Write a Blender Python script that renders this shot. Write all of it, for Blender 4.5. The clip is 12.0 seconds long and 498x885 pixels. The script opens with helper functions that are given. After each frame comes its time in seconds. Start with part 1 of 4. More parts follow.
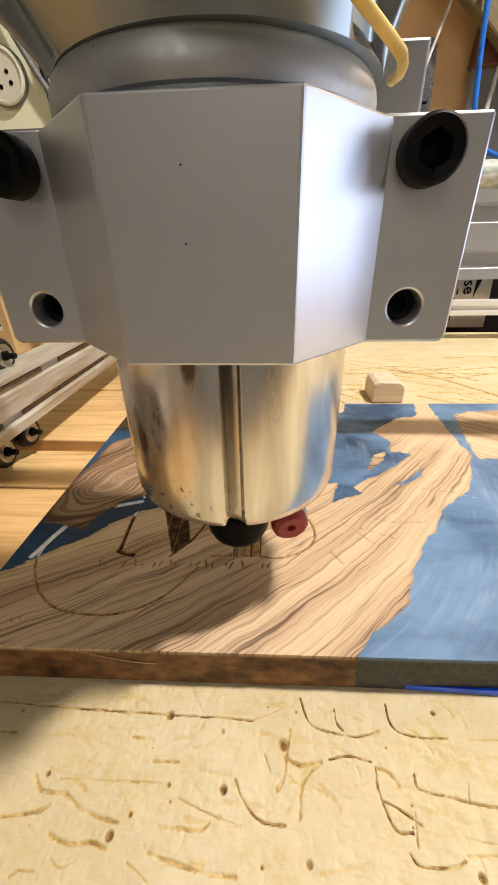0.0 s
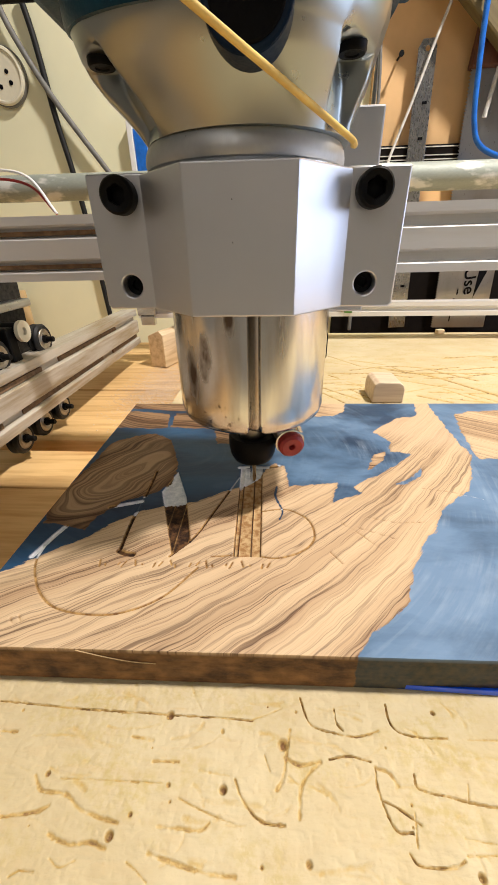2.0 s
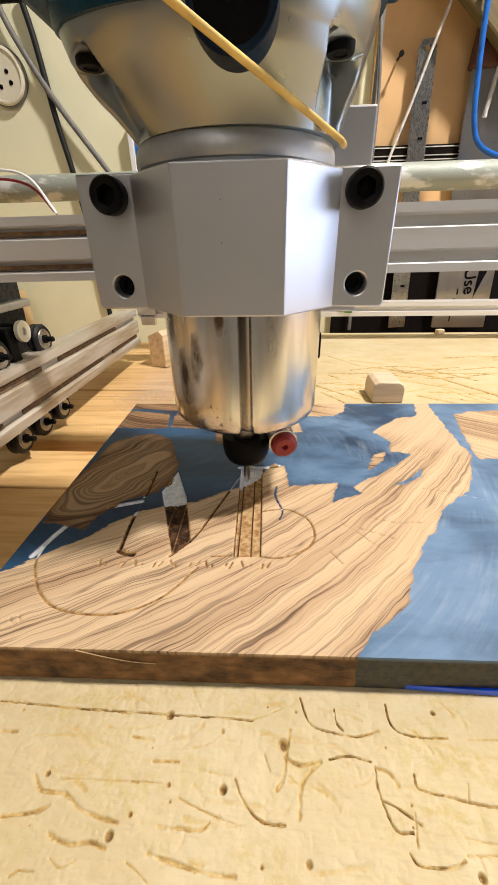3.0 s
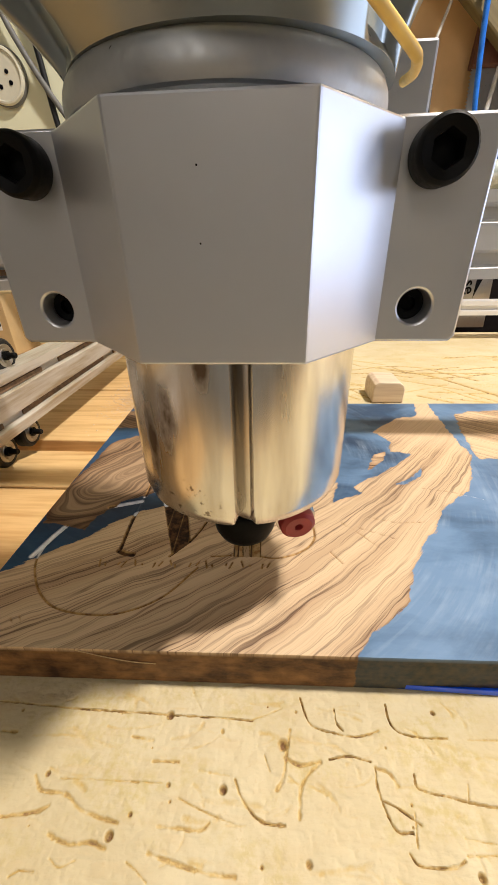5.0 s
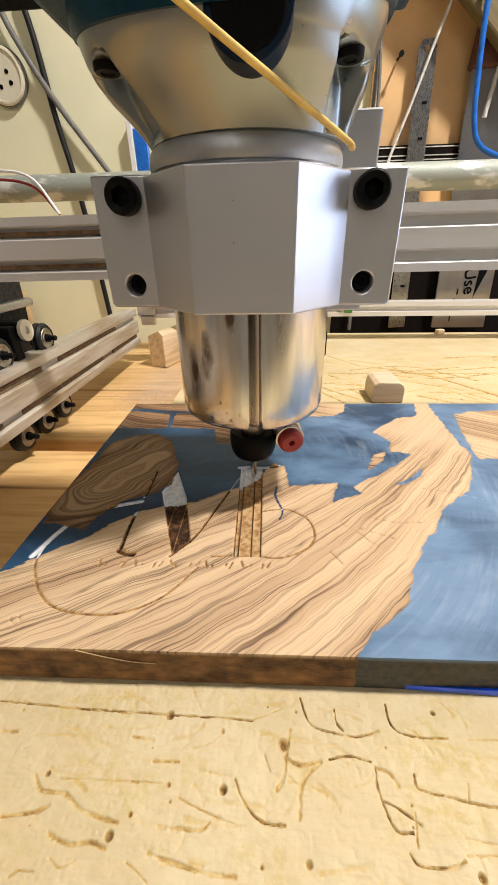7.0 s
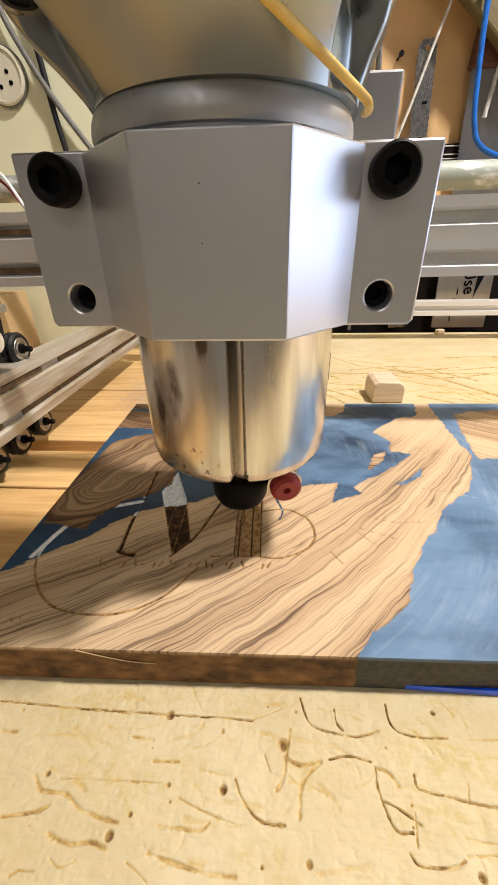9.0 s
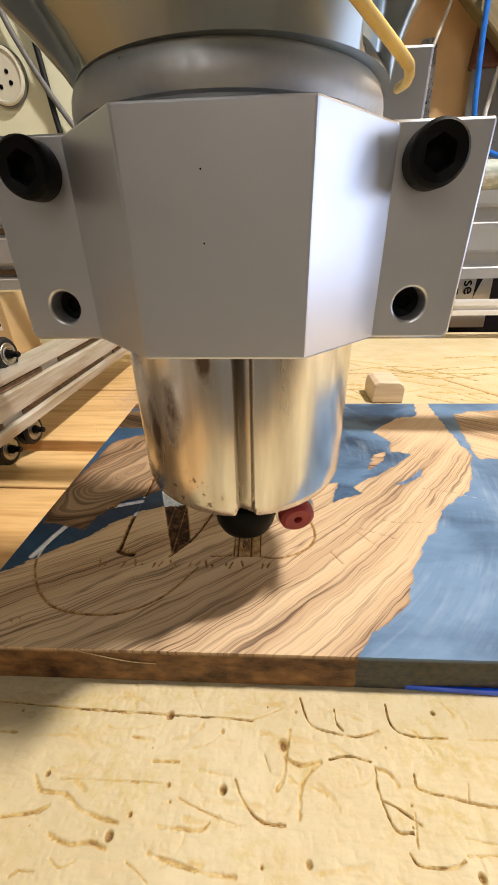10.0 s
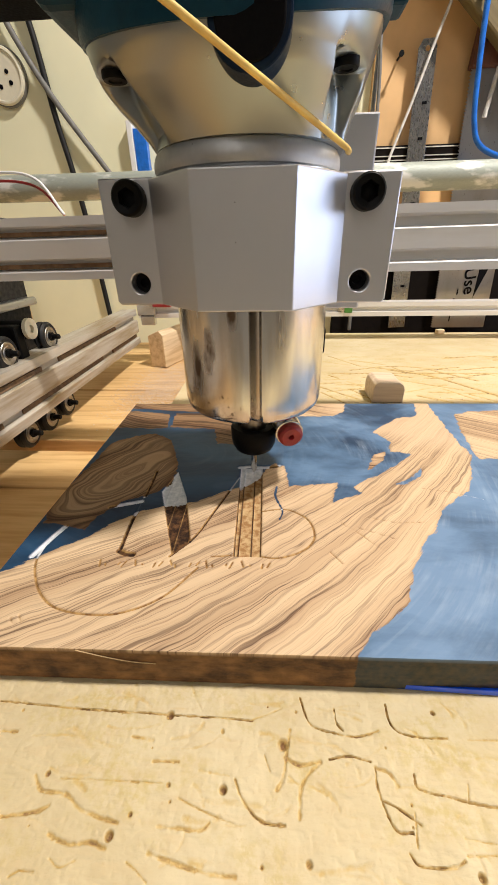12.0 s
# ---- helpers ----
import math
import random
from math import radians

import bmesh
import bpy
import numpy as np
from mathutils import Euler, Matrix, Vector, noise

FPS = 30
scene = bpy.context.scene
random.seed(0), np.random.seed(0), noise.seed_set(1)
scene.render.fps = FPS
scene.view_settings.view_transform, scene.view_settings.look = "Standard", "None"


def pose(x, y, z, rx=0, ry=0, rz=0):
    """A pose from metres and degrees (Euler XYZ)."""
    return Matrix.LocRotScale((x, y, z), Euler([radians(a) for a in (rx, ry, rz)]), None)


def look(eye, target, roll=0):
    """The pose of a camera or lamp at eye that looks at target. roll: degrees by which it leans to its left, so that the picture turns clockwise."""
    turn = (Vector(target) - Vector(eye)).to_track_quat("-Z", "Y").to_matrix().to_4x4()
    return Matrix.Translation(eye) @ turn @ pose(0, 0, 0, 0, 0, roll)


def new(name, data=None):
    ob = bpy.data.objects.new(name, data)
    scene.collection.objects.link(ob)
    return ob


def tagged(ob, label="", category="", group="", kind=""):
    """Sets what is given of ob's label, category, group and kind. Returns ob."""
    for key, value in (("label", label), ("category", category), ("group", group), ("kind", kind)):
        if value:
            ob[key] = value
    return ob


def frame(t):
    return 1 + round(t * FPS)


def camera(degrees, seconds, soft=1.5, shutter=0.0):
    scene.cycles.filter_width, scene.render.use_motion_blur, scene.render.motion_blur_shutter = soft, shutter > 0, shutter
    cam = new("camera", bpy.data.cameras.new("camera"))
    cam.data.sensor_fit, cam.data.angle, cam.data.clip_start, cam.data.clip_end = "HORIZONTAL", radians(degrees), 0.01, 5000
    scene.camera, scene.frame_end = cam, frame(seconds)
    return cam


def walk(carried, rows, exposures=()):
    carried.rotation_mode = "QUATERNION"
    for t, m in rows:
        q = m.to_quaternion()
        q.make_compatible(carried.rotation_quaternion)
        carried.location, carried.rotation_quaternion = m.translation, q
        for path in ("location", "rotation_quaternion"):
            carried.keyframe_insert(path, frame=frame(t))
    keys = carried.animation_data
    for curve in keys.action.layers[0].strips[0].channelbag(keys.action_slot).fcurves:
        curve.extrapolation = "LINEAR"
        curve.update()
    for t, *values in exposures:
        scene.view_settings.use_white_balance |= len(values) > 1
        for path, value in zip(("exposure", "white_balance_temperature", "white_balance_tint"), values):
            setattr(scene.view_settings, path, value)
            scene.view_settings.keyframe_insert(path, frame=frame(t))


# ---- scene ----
# Lengths below are in millimetres and go through MM; z = 0 is the top of the spoilboard.
MM = 0.001
cam = camera(68.06, 12.0, soft=1.6)
EYE = pose(0, 0, 0.1275, 61.473, 0, 4.181) @ pose(0, 0, 0, 0, 0, -1.186)
walk(cam, [(0.0, EYE), (12.0, EYE)], exposures=[(0.0, 0.0), (12.0, 0.0)])

# ---- light ----
world = bpy.data.worlds.new("world")
scene.world = world
world.use_nodes = True
world.node_tree.nodes["Background"].inputs[0].default_value = (0.75, 0.82, 1.0, 1)
world.node_tree.nodes["Background"].inputs[1].default_value = 0.15


def lamp(name, kind, power, colour, m, size, size_y=None):
    data = bpy.data.lights.new(name, kind)
    data.energy, data.color = power, colour
    if kind == "AREA":
        data.shape, data.size, data.size_y = "RECTANGLE", size, size_y or size
    else:
        data.shadow_soft_size = size
    ob = new(name, data)
    ob.matrix_world = m
    return ob


lamp("ceiling_lamp", "AREA", 23.5, (1.0, 0.928, 0.885), look((0.52, 0.165, 1.2), (0.30, 0.34, 0.0)), 0.10, 0.04)
# soft fill from behind the camera, source unseen; lifts the front faces
lamp("front_fill", "AREA", 4, (1.0, 0.93, 0.87), look((-0.15, -1.0, 1.2), (-0.1, 0.4, 0.1)), 0.5, 0.5)
lamp("window_daylight", "AREA", 6.3, (0.64, 0.74, 1.0), look((1.48, 0.12, 0.28), (0, 0.12, 0.28)), 0.9, 0.62)


# ---- materials ----
class Mat:
    """A small wrapper for node materials: m.n(type, inputs...) adds a node."""

    def __init__(self, name):
        self.m = bpy.data.materials.new(name)
        self.m.use_nodes = True
        self.t = self.m.node_tree
        self.b = self.t.nodes["Principled BSDF"]

    def n(self, kind, ins=None, **props):
        node = self.t.nodes.new(kind)
        for k, val in props.items():
            if k == "op":
                node.operation = val
            elif k == "blend":
                node.data_type, node.blend_type = "RGBA", val
            elif k == "attr":
                node.attribute_name = val
            elif k == "dims":
                node.noise_dimensions = val
        for k, val in (ins or {}).items():
            self.put(node.inputs[k], val)
        return node

    def put(self, socket, val):
        if isinstance(val, bpy.types.NodeSocket):
            self.t.links.new(val, socket)
        elif isinstance(val, tuple) and len(val) == 3 and socket.type == "RGBA":
            socket.default_value = (*val, 1)
        else:
            socket.default_value = val

    def set(self, **ins):
        for k, val in ins.items():
            self.put(self.b.inputs[k.replace("_", " ")], val)
        return self

    def coords(self):
        return self.n("ShaderNodeTexCoord").outputs["Object"]

    def scaled(self, vec, s):
        return self.n("ShaderNodeVectorMath", {0: vec, 1: s}, op="MULTIPLY").outputs[0]

    def noise(self, vec, scale, detail=4.0, rough=0.55, out="Fac"):
        return self.n("ShaderNodeTexNoise", {"Vector": vec, "Scale": scale, "Detail": detail, "Roughness": rough}).outputs[out]

    def math(self, op, a, b=0.0, c=0.0):
        return self.n("ShaderNodeMath", {0: a, 1: b, 2: c}, op=op).outputs[0]

    def span(self, x, lo, hi, a=0.0, b=1.0):
        return self.n("ShaderNodeMapRange", {0: x, 1: lo, 2: hi, 3: a, 4: b}).outputs[0]

    def mix(self, f, a, b, blend="MIX"):
        node = self.n("ShaderNodeMix", blend=blend)
        self.put(node.inputs[0], f)
        self.put(node.inputs[6], a)
        self.put(node.inputs[7], b)
        return node.outputs[2]

    def attr(self, name):
        return self.n("ShaderNodeAttribute", attr=name).outputs["Fac"]

    def bump(self, height, strength=0.3, dist=0.0005):
        self.put(self.b.inputs["Normal"], self.n("ShaderNodeBump", {"Height": height, "Strength": strength, "Distance": dist}).outputs[0])
        return self


def metal(name, colour, rough, stain=(0.25, 0.2, 0.15), amount=0.3, stretch=(1, 1, 1), scale=60, metallic=1.0, bump=0.1, lo=0.48, hi=0.75, spread=0.22, detail=5.0):
    m = Mat(name)
    co = m.coords()
    big = m.noise(m.scaled(co, stretch), scale, detail)
    fine = m.noise(m.scaled(co, stretch), scale * 14, 3)
    f = m.math("MULTIPLY", m.span(big, lo, hi), amount)
    m.set(Base_Color=m.mix(f, colour, stain), Metallic=metallic, Roughness=m.span(fine, 0.3, 0.7, rough * (1 - spread), rough * (1 + spread)))
    m.bump(fine, bump, 0.0002)
    return m.m


def plain(name, colour, rough=0.5, vary=0.25, scale=90, metallic=0.0, bump=0.15, coat=0.0, spec=0.5):
    m = Mat(name)
    co = m.coords()
    big = m.noise(co, scale, 4)
    fine = m.noise(co, scale * 12, 3)
    dark = tuple(c * (1 - vary) for c in colour)
    light = tuple(min(1, c * (1 + vary)) for c in colour)
    m.set(Base_Color=m.mix(m.span(big, 0.3, 0.7), dark, light), Roughness=m.span(fine, 0.3, 0.7, rough * 0.85, min(1, rough * 1.15)), Metallic=metallic, Coat_Weight=coat, Specular_IOR_Level=spec)
    m.bump(fine, bump, 0.0002)
    return m.m


def wood(name, light, dark, axis, rough=0.6, rings=160.0, knots=True):
    """Sawn timber with the grain along one axis of the thing."""
    m = Mat(name)
    co = m.coords()
    info = m.n("ShaderNodeObjectInfo").outputs["Random"]
    shift = m.n("ShaderNodeCombineXYZ", {0: m.math("MULTIPLY", info, 3.7), 1: m.math("MULTIPLY", info, 1.9), 2: m.math("MULTIPLY", info, 2.3)}).outputs[0]
    co = m.n("ShaderNodeVectorMath", {0: co, 1: shift}, op="ADD").outputs[0]
    st = tuple(0.06 if i == axis else 1.0 for i in range(3))
    g = m.noise(m.scaled(co, st), rings, 4, 0.6)
    fine = m.noise(m.scaled(co, tuple(0.03 if i == axis else 1.0 for i in range(3))), rings * 9, 3)
    patch = m.noise(co, 9, 3)
    f = m.math("ADD", m.math("MULTIPLY", m.span(g, 0.42, 0.68), 0.7), m.math("MULTIPLY", m.span(patch, 0.4, 0.7), 0.35))
    col = m.mix(f, light, dark)
    col = m.mix(m.math("MULTIPLY", m.span(fine, 0.55, 0.8), 0.35), col, dark)
    col = m.mix(m.span(info, 0, 1, 0.0, 0.25), col, dark)
    m.set(Base_Color=col, Roughness=rough)
    m.bump(fine, 0.25, 0.0004)
    return m.m


def slab_material():
    """Olive wood cast in blue resin: 'edge' is the distance into the wood, 'across' runs across the grain, 'cut' is how deep the cutter went."""
    m = Mat("olive_wood_and_resin")
    co = m.coords()
    edge, across, along, cut = m.attr("edge"), m.attr("across"), m.attr("along"), m.attr("cut")
    fray = m.math("MULTIPLY_ADD", m.noise(co, 110, 5, 0.62), 5.0, -2.5)
    streak = m.noise(m.n("ShaderNodeCombineXYZ", {0: m.math("MULTIPLY", across, 0.001), 1: m.math("MULTIPLY", along, 0.00012), 2: 0.0}).outputs[0], 330, 4, 0.6)
    fray = m.math("ADD", fray, m.math("MULTIPLY_ADD", streak, 4.0, -2.0))
    is_wood = m.span(m.math("ADD", edge, fray), -0.25, 0.25)
    # wavy olive grain
    base = m.n("ShaderNodeCombineXYZ", {0: m.math("MULTIPLY", across, 0.001), 1: m.math("MULTIPLY", along, 0.000018), 2: 0.0}).outputs[0]
    wob = m.noise(m.n("ShaderNodeCombineXYZ", {0: m.math("MULTIPLY", across, 0.001), 1: m.math("MULTIPLY", along, 0.0007), 2: 0.0}).outputs[0], 62, 2)
    warped = m.n("ShaderNodeVectorMath", {0: base, 1: m.n("ShaderNodeCombineXYZ", {0: m.math("MULTIPLY", wob, 0.0058)}).outputs[0]}, op="ADD").outputs[0]
    broad = m.noise(warped, 46, 3, 0.55)
    line = m.noise(warped, 560, 4, 0.68)
    hair = m.noise(warped, 1500, 3, 0.6)
    pale, tan, brown = (0.66, 0.485, 0.295), (0.40, 0.26, 0.145), (0.10, 0.052, 0.030)
    col = m.mix(m.span(broad, 0.42, 0.66), pale, tan)
    col = m.mix(m.math("MULTIPLY", m.span(line, 0.50, 0.64), m.span(broad, 0.42, 0.58, 0.32, 0.95)), col, brown)
    vein = m.math("ABSOLUTE", m.math("SUBTRACT", m.noise(warped, 190, 2, 0.5), 0.5))
    col = m.mix(m.math("MULTIPLY", m.span(vein, 0.0, m.span(m.attr("heart"), 0.0, 0.5, 0.018, 0.065), 0.9, 0.0), m.span(broad, 0.42, 0.56, 0.5, 1.0)), col, (0.085, 0.042, 0.024))
    col = m.mix(m.math("MULTIPLY", m.span(hair, 0.5, 0.75), 0.35), col, (0.32, 0.17, 0.075))
    # dark wood of the swirling chunk, with the router's shadow painted in
    col = m.mix(m.attr("heart"), col, (0.36, 0.27, 0.21), "MULTIPLY")
    rim = m.span(m.math("ADD", edge, fray), 0.0, 1.6, 0.3, 0.0)
    col = m.mix(rim, col, (0.22, 0.11, 0.05))
    burn = m.noise(co, 420, 3)
    gold = m.mix(m.span(burn, 0.35, 0.65), (0.16, 0.075, 0.022), (0.46, 0.28, 0.10))
    char = m.mix(m.span(burn, 0.4, 0.7), (0.022, 0.010, 0.005), (0.13, 0.06, 0.022))
    col = m.mix(m.span(cut, 0.10, 0.34), col, gold)
    col = m.mix(m.span(cut, 0.44, 0.66), col, char)
    col = m.mix(m.math("MULTIPLY", m.span(cut, 0.8, 0.98), 0.85), col, m.mix(m.span(burn, 0.4, 0.62), (0.60, 0.41, 0.2), (0.34, 0.18, 0.07)))
    # plain sapwood at the narrow end
    spot = m.n("ShaderNodeSeparateXYZ", {0: co}).outputs
    sap = m.math("MULTIPLY", m.span(m.math("ADD", spot[1], m.math("MULTIPLY", spot[0], 0.35)), 0.228, 0.25), m.span(spot[0], 0.118, 0.119, 0.75, 0.0))
    col = m.mix(m.math("MULTIPLY", sap, m.span(spot[0], 0.03, 0.05)), col, m.mix(m.span(hair, 0.4, 0.7), (0.68, 0.50, 0.32), (0.58, 0.40, 0.24)))
    # rough side of the board: bark, with the side's shade painted in
    side = m.attr("bark")
    side_tone = m.mix(m.span(m.noise(m.scaled(co, (1, 1, 1.6)), 75, 5, 0.62), 0.36, 0.66), (0.055, 0.024, 0.011), (0.30, 0.15, 0.052))
    col = m.mix(m.span(side, 0.02, 0.12), col, side_tone)
    # cloudy resin
    swirl = m.noise(m.n("ShaderNodeVectorMath", {0: m.scaled(co, (1, 1.7, 1)), 1: m.scaled(m.noise(co, 16, 3, 0.5, "Color"), (0.05, 0.05, 0.0))}, op="ADD").outputs[0], 17, 6, 0.58)
    deep = m.mix(m.span(swirl, 0.36, 0.64), (0.004, 0.018, 0.05), (0.020, 0.070, 0.145))
    # resin colour runs from painted shade to a pale sheen at the wide end
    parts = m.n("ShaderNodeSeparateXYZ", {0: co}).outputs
    sheen_ramp = m.math("MULTIPLY", m.span(m.math("ADD", parts[0], m.math("MULTIPLY_ADD", swirl, 0.10, -0.05)), -0.012, 0.06), m.span(swirl, 0.36, 0.62, 0.22, 1.0))
    deep = m.mix(sheen_ramp, deep, (0.15, 0.25, 0.39))
    # polishing arcs round the middle in broken patches, window sheen painted in
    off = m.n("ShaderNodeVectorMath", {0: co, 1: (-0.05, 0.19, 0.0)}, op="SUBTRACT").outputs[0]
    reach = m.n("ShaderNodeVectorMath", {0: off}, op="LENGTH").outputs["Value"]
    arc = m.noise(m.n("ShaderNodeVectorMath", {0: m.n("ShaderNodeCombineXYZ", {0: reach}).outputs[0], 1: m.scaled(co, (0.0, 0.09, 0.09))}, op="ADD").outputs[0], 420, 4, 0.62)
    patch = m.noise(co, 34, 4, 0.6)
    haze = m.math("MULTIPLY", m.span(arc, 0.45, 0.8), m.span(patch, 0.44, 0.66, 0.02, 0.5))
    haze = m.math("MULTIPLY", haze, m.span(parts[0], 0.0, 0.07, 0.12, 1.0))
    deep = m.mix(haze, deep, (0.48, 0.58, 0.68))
    frost = m.mix(m.span(burn, 0.3, 0.7), (0.55, 0.6, 0.66), (0.85, 0.87, 0.9))
    deep = m.mix(m.span(cut, 0.1, 0.45), deep, frost)
    # resin side pulled near black to carry its shade
    deep = m.mix(m.math("MULTIPLY", m.span(side, 0.02, 0.12), m.span(patch, 0.35, 0.6, 1.0, 0.92)), deep, m.mix(m.span(burn, 0.35, 0.65), (0.010, 0.014, 0.012), (0.055, 0.038, 0.014)))
    scratch = m.noise(m.n("ShaderNodeMapping", {"Vector": co, "Rotation": (0, 0, -0.5), "Scale": (0.1, 1.8, 1)}).outputs[0], 900, 3)
    rough_r = m.math("ADD", m.span(scratch, 0.3, 0.7, 0.3, 0.46), m.math("MULTIPLY", cut, 0.3))
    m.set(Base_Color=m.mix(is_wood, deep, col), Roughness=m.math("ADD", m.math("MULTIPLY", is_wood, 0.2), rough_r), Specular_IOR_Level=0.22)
    m.bump(m.math("ADD", m.math("MULTIPLY", hair, is_wood), m.math("MULTIPLY", scratch, 0.15)), 0.2, 0.0003)
    return m.m


def spoil_material():
    m = Mat("scarred_board")
    co = m.coords()
    cut = m.attr("cut")
    big = m.noise(co, 14, 5, 0.6)
    fib = m.noise(m.scaled(co, (0.25, 1, 1)), 260, 4)
    speck = m.noise(co, 700, 3)
    col = m.mix(m.span(big, 0.35, 0.68), (0.635, 0.54, 0.335), (0.54, 0.435, 0.24))
    col = m.mix(m.math("MULTIPLY", m.span(fib, 0.5, 0.75), 0.3), col, (0.55, 0.38, 0.18))
    col = m.mix(m.math("MULTIPLY", m.span(speck, 0.62, 0.8), 0.35), col, (0.42, 0.27, 0.12))
    fuzz = m.math("MULTIPLY", m.span(m.noise(m.scaled(co, (0.5, 1, 1)), 60, 4, 0.6), 0.47, 0.61), m.span(m.noise(co, 380, 4, 0.7), 0.42, 0.62))
    col = m.mix(m.math("MULTIPLY", fuzz, 0.7), col, (0.50, 0.385, 0.14))
    ragged = m.math("MULTIPLY", cut, m.span(m.noise(co, 340, 4, 0.7), 0.34, 0.62, 0.2, 1.2))
    col = m.mix(m.math("MULTIPLY", m.span(ragged, 0.03, 0.3), 0.7), col, (0.52, 0.34, 0.08))
    col = m.mix(m.span(ragged, 0.28, 0.85), col, (0.19, 0.10, 0.04))
    m.set(Base_Color=col, Roughness=0.85)
    m.bump(m.math("ADD", m.math("ADD", fib, m.math("MULTIPLY", speck, 0.5)), m.math("MULTIPLY", m.noise(m.scaled(co, (0.4, 1, 1)), 80, 4, 0.6), 2.0)), 0.40, 0.0009)
    return m.m


def sleeve_material():
    """Polished steel with burnt brown stains in two columns, and specks low down."""
    m = Mat("polished_steel")
    co = m.coords()
    x, y, z = m.n("ShaderNodeSeparateXYZ", {0: co}).outputs

    def patch(cx, wx, cz, wz):
        a = m.math("POWER", m.math("DIVIDE", m.math("SUBTRACT", x, cx * MM), wx * MM), 2.0)
        b = m.math("POWER", m.math("DIVIDE", m.math("SUBTRACT", z, cz * MM), wz * MM), 2.0)
        return m.math("SUBTRACT", 1.0, m.math("ADD", a, b))

    blot = m.noise(m.scaled(co, (1, 1, 0.5)), 150, 4, 0.6)
    speck = m.noise(co, 420, 3, 0.6)
    wipe = m.noise(m.scaled(co, (1, 1, 0.12)), 130, 4, 0.6)
    f = m.math("MAXIMUM", m.math("MAXIMUM", patch(-15.5, 3.2, 88, 11), patch(-22, 2.4, 82, 15)), patch(-6, 2.2, 103, 6))
    f = m.span(m.math("ADD", f, m.math("MULTIPLY_ADD", blot, 3.0, -1.5)), 0.1, 1.0, 0.0, 0.9)
    g = m.math("MULTIPLY", m.span(patch(-11, 9, 66, 8), 0.0, 0.5), m.span(speck, 0.58, 0.66, 0.0, 0.75))
    col = m.mix(m.span(wipe, 0.40, 0.70), (0.82, 0.80, 0.77), (0.56, 0.52, 0.47))
    # brown grime in the slot, with the shade of the recess painted in
    grime_shade = m.math("MULTIPLY", m.span(patch(2.2, 1.9, 88, 60), 0.0, 0.7), m.span(z, 0.060, 0.108, 0.25, 0.8))
    col = m.mix(grime_shade, col, (0.20, 0.15, 0.09))
    col = m.mix(m.math("MAXIMUM", f, g), col, (0.10, 0.06, 0.035))
    m.set(Base_Color=col, Metallic=1.0, Roughness=m.math("ADD", m.span(wipe, 0.3, 0.7, 0.17, 0.29), m.math("MULTIPLY", f, 0.25)))
    m.bump(wipe, 0.05, 0.0002)
    return m.m


ALU = metal("anodised_aluminium", (0.69, 0.70, 0.73), 0.37, (0.60, 0.60, 0.61), 0.5, (1, 1, 1), 14, 0.85, 0.01, spread=0.06)
EXTR = metal("dusty_extrusion", (0.80, 0.79, 0.77), 0.42, (0.62, 0.58, 0.50), 0.5, (0.1, 1, 1), 70, 0.45)
RAIL = metal("dusty_rail", (0.60, 0.56, 0.48), 0.5, (0.36, 0.27, 0.15), 0.9, (1, 0.08, 1), 130, 0.45, 0.2, 0.42, 0.66)
STEEL = sleeve_material()
CAST = metal("cast_aluminium", (0.36, 0.39, 0.38), 0.30, (0.36, 0.34, 0.31), 0.4, (1, 1, 1), 12, 1.0, 0.02, spread=0.1)
COLLAR = metal("worn_collar", (0.56, 0.575, 0.58), 0.55, (0.30, 0.29, 0.27), 0.5, (1, 1, 1), 40, 1.0, 0.03, spread=0.12)
CHROME = metal("bright_steel", (0.7, 0.68, 0.64), 0.2, (0.3, 0.25, 0.2), 0.3)
WORN = metal("worn_bearing_steel", (0.42, 0.39, 0.34), 0.4, (0.16, 0.12, 0.08), 0.7, (1, 1, 1), 120)
DULL = metal("blade_steel", (0.48, 0.48, 0.49), 0.3, (0.36, 0.34, 0.31), 0.5, (1, 1, 0.3), 40, 1.0, 0.02, spread=0.1)
SMOKED = metal("dark_ruler_steel", (0.42, 0.42, 0.42), 0.28, (0.32, 0.30, 0.27), 0.6, (1, 1, 0.3), 40, 1.0, 0.02, spread=0.1)
GALV = metal("galvanised_pipe", (0.33, 0.36, 0.31), 0.62, (0.74, 0.74, 0.69), 0.85, (0.4, 1, 1), 46, 0.3, lo=0.50, hi=0.58)
BLACK = plain("black_plastic", (0.005, 0.005, 0.006), 0.7, spec=0.06)
OXIDE = plain("black_oxide_steel", (0.004, 0.004, 0.004), 0.5, spec=0.12)
RUBBER = plain("black_delrin", (0.009, 0.009, 0.009), 0.55, spec=0.3)
TEAL = plain("teal_plastic", (0.002, 0.036, 0.066), 0.42, spec=0.2)
NAVY = plain("navy_plastic", (0.003, 0.013, 0.034), 0.4, spec=0.15)
RED = plain("red_plastic", (0.30, 0.028, 0.026), 0.42)
YELLOW = plain("yellow_cord", (0.86, 0.56, 0.14), 0.5)
CREAM = plain("cream_wall_paint", (0.86, 0.84, 0.58), 0.7, 0.06, 5)
IVORY = plain("ivory_plastic", (0.72, 0.68, 0.52), 0.4, 0.05)
HARD = plain("brown_hardboard", (0.70, 0.44, 0.20), 0.6, 0.2, 9)
DARK = plain("black_panel", (0.007, 0.005, 0.004), 0.7, spec=0.1)
CARD = plain("cardboard", (0.56, 0.40, 0.20), 0.8, 0.1, 20)
PAPER = plain("white_paper", (0.75, 0.75, 0.73), 0.7, 0.05)
GREY = plain("grey_cable", (0.16, 0.155, 0.14), 0.55)
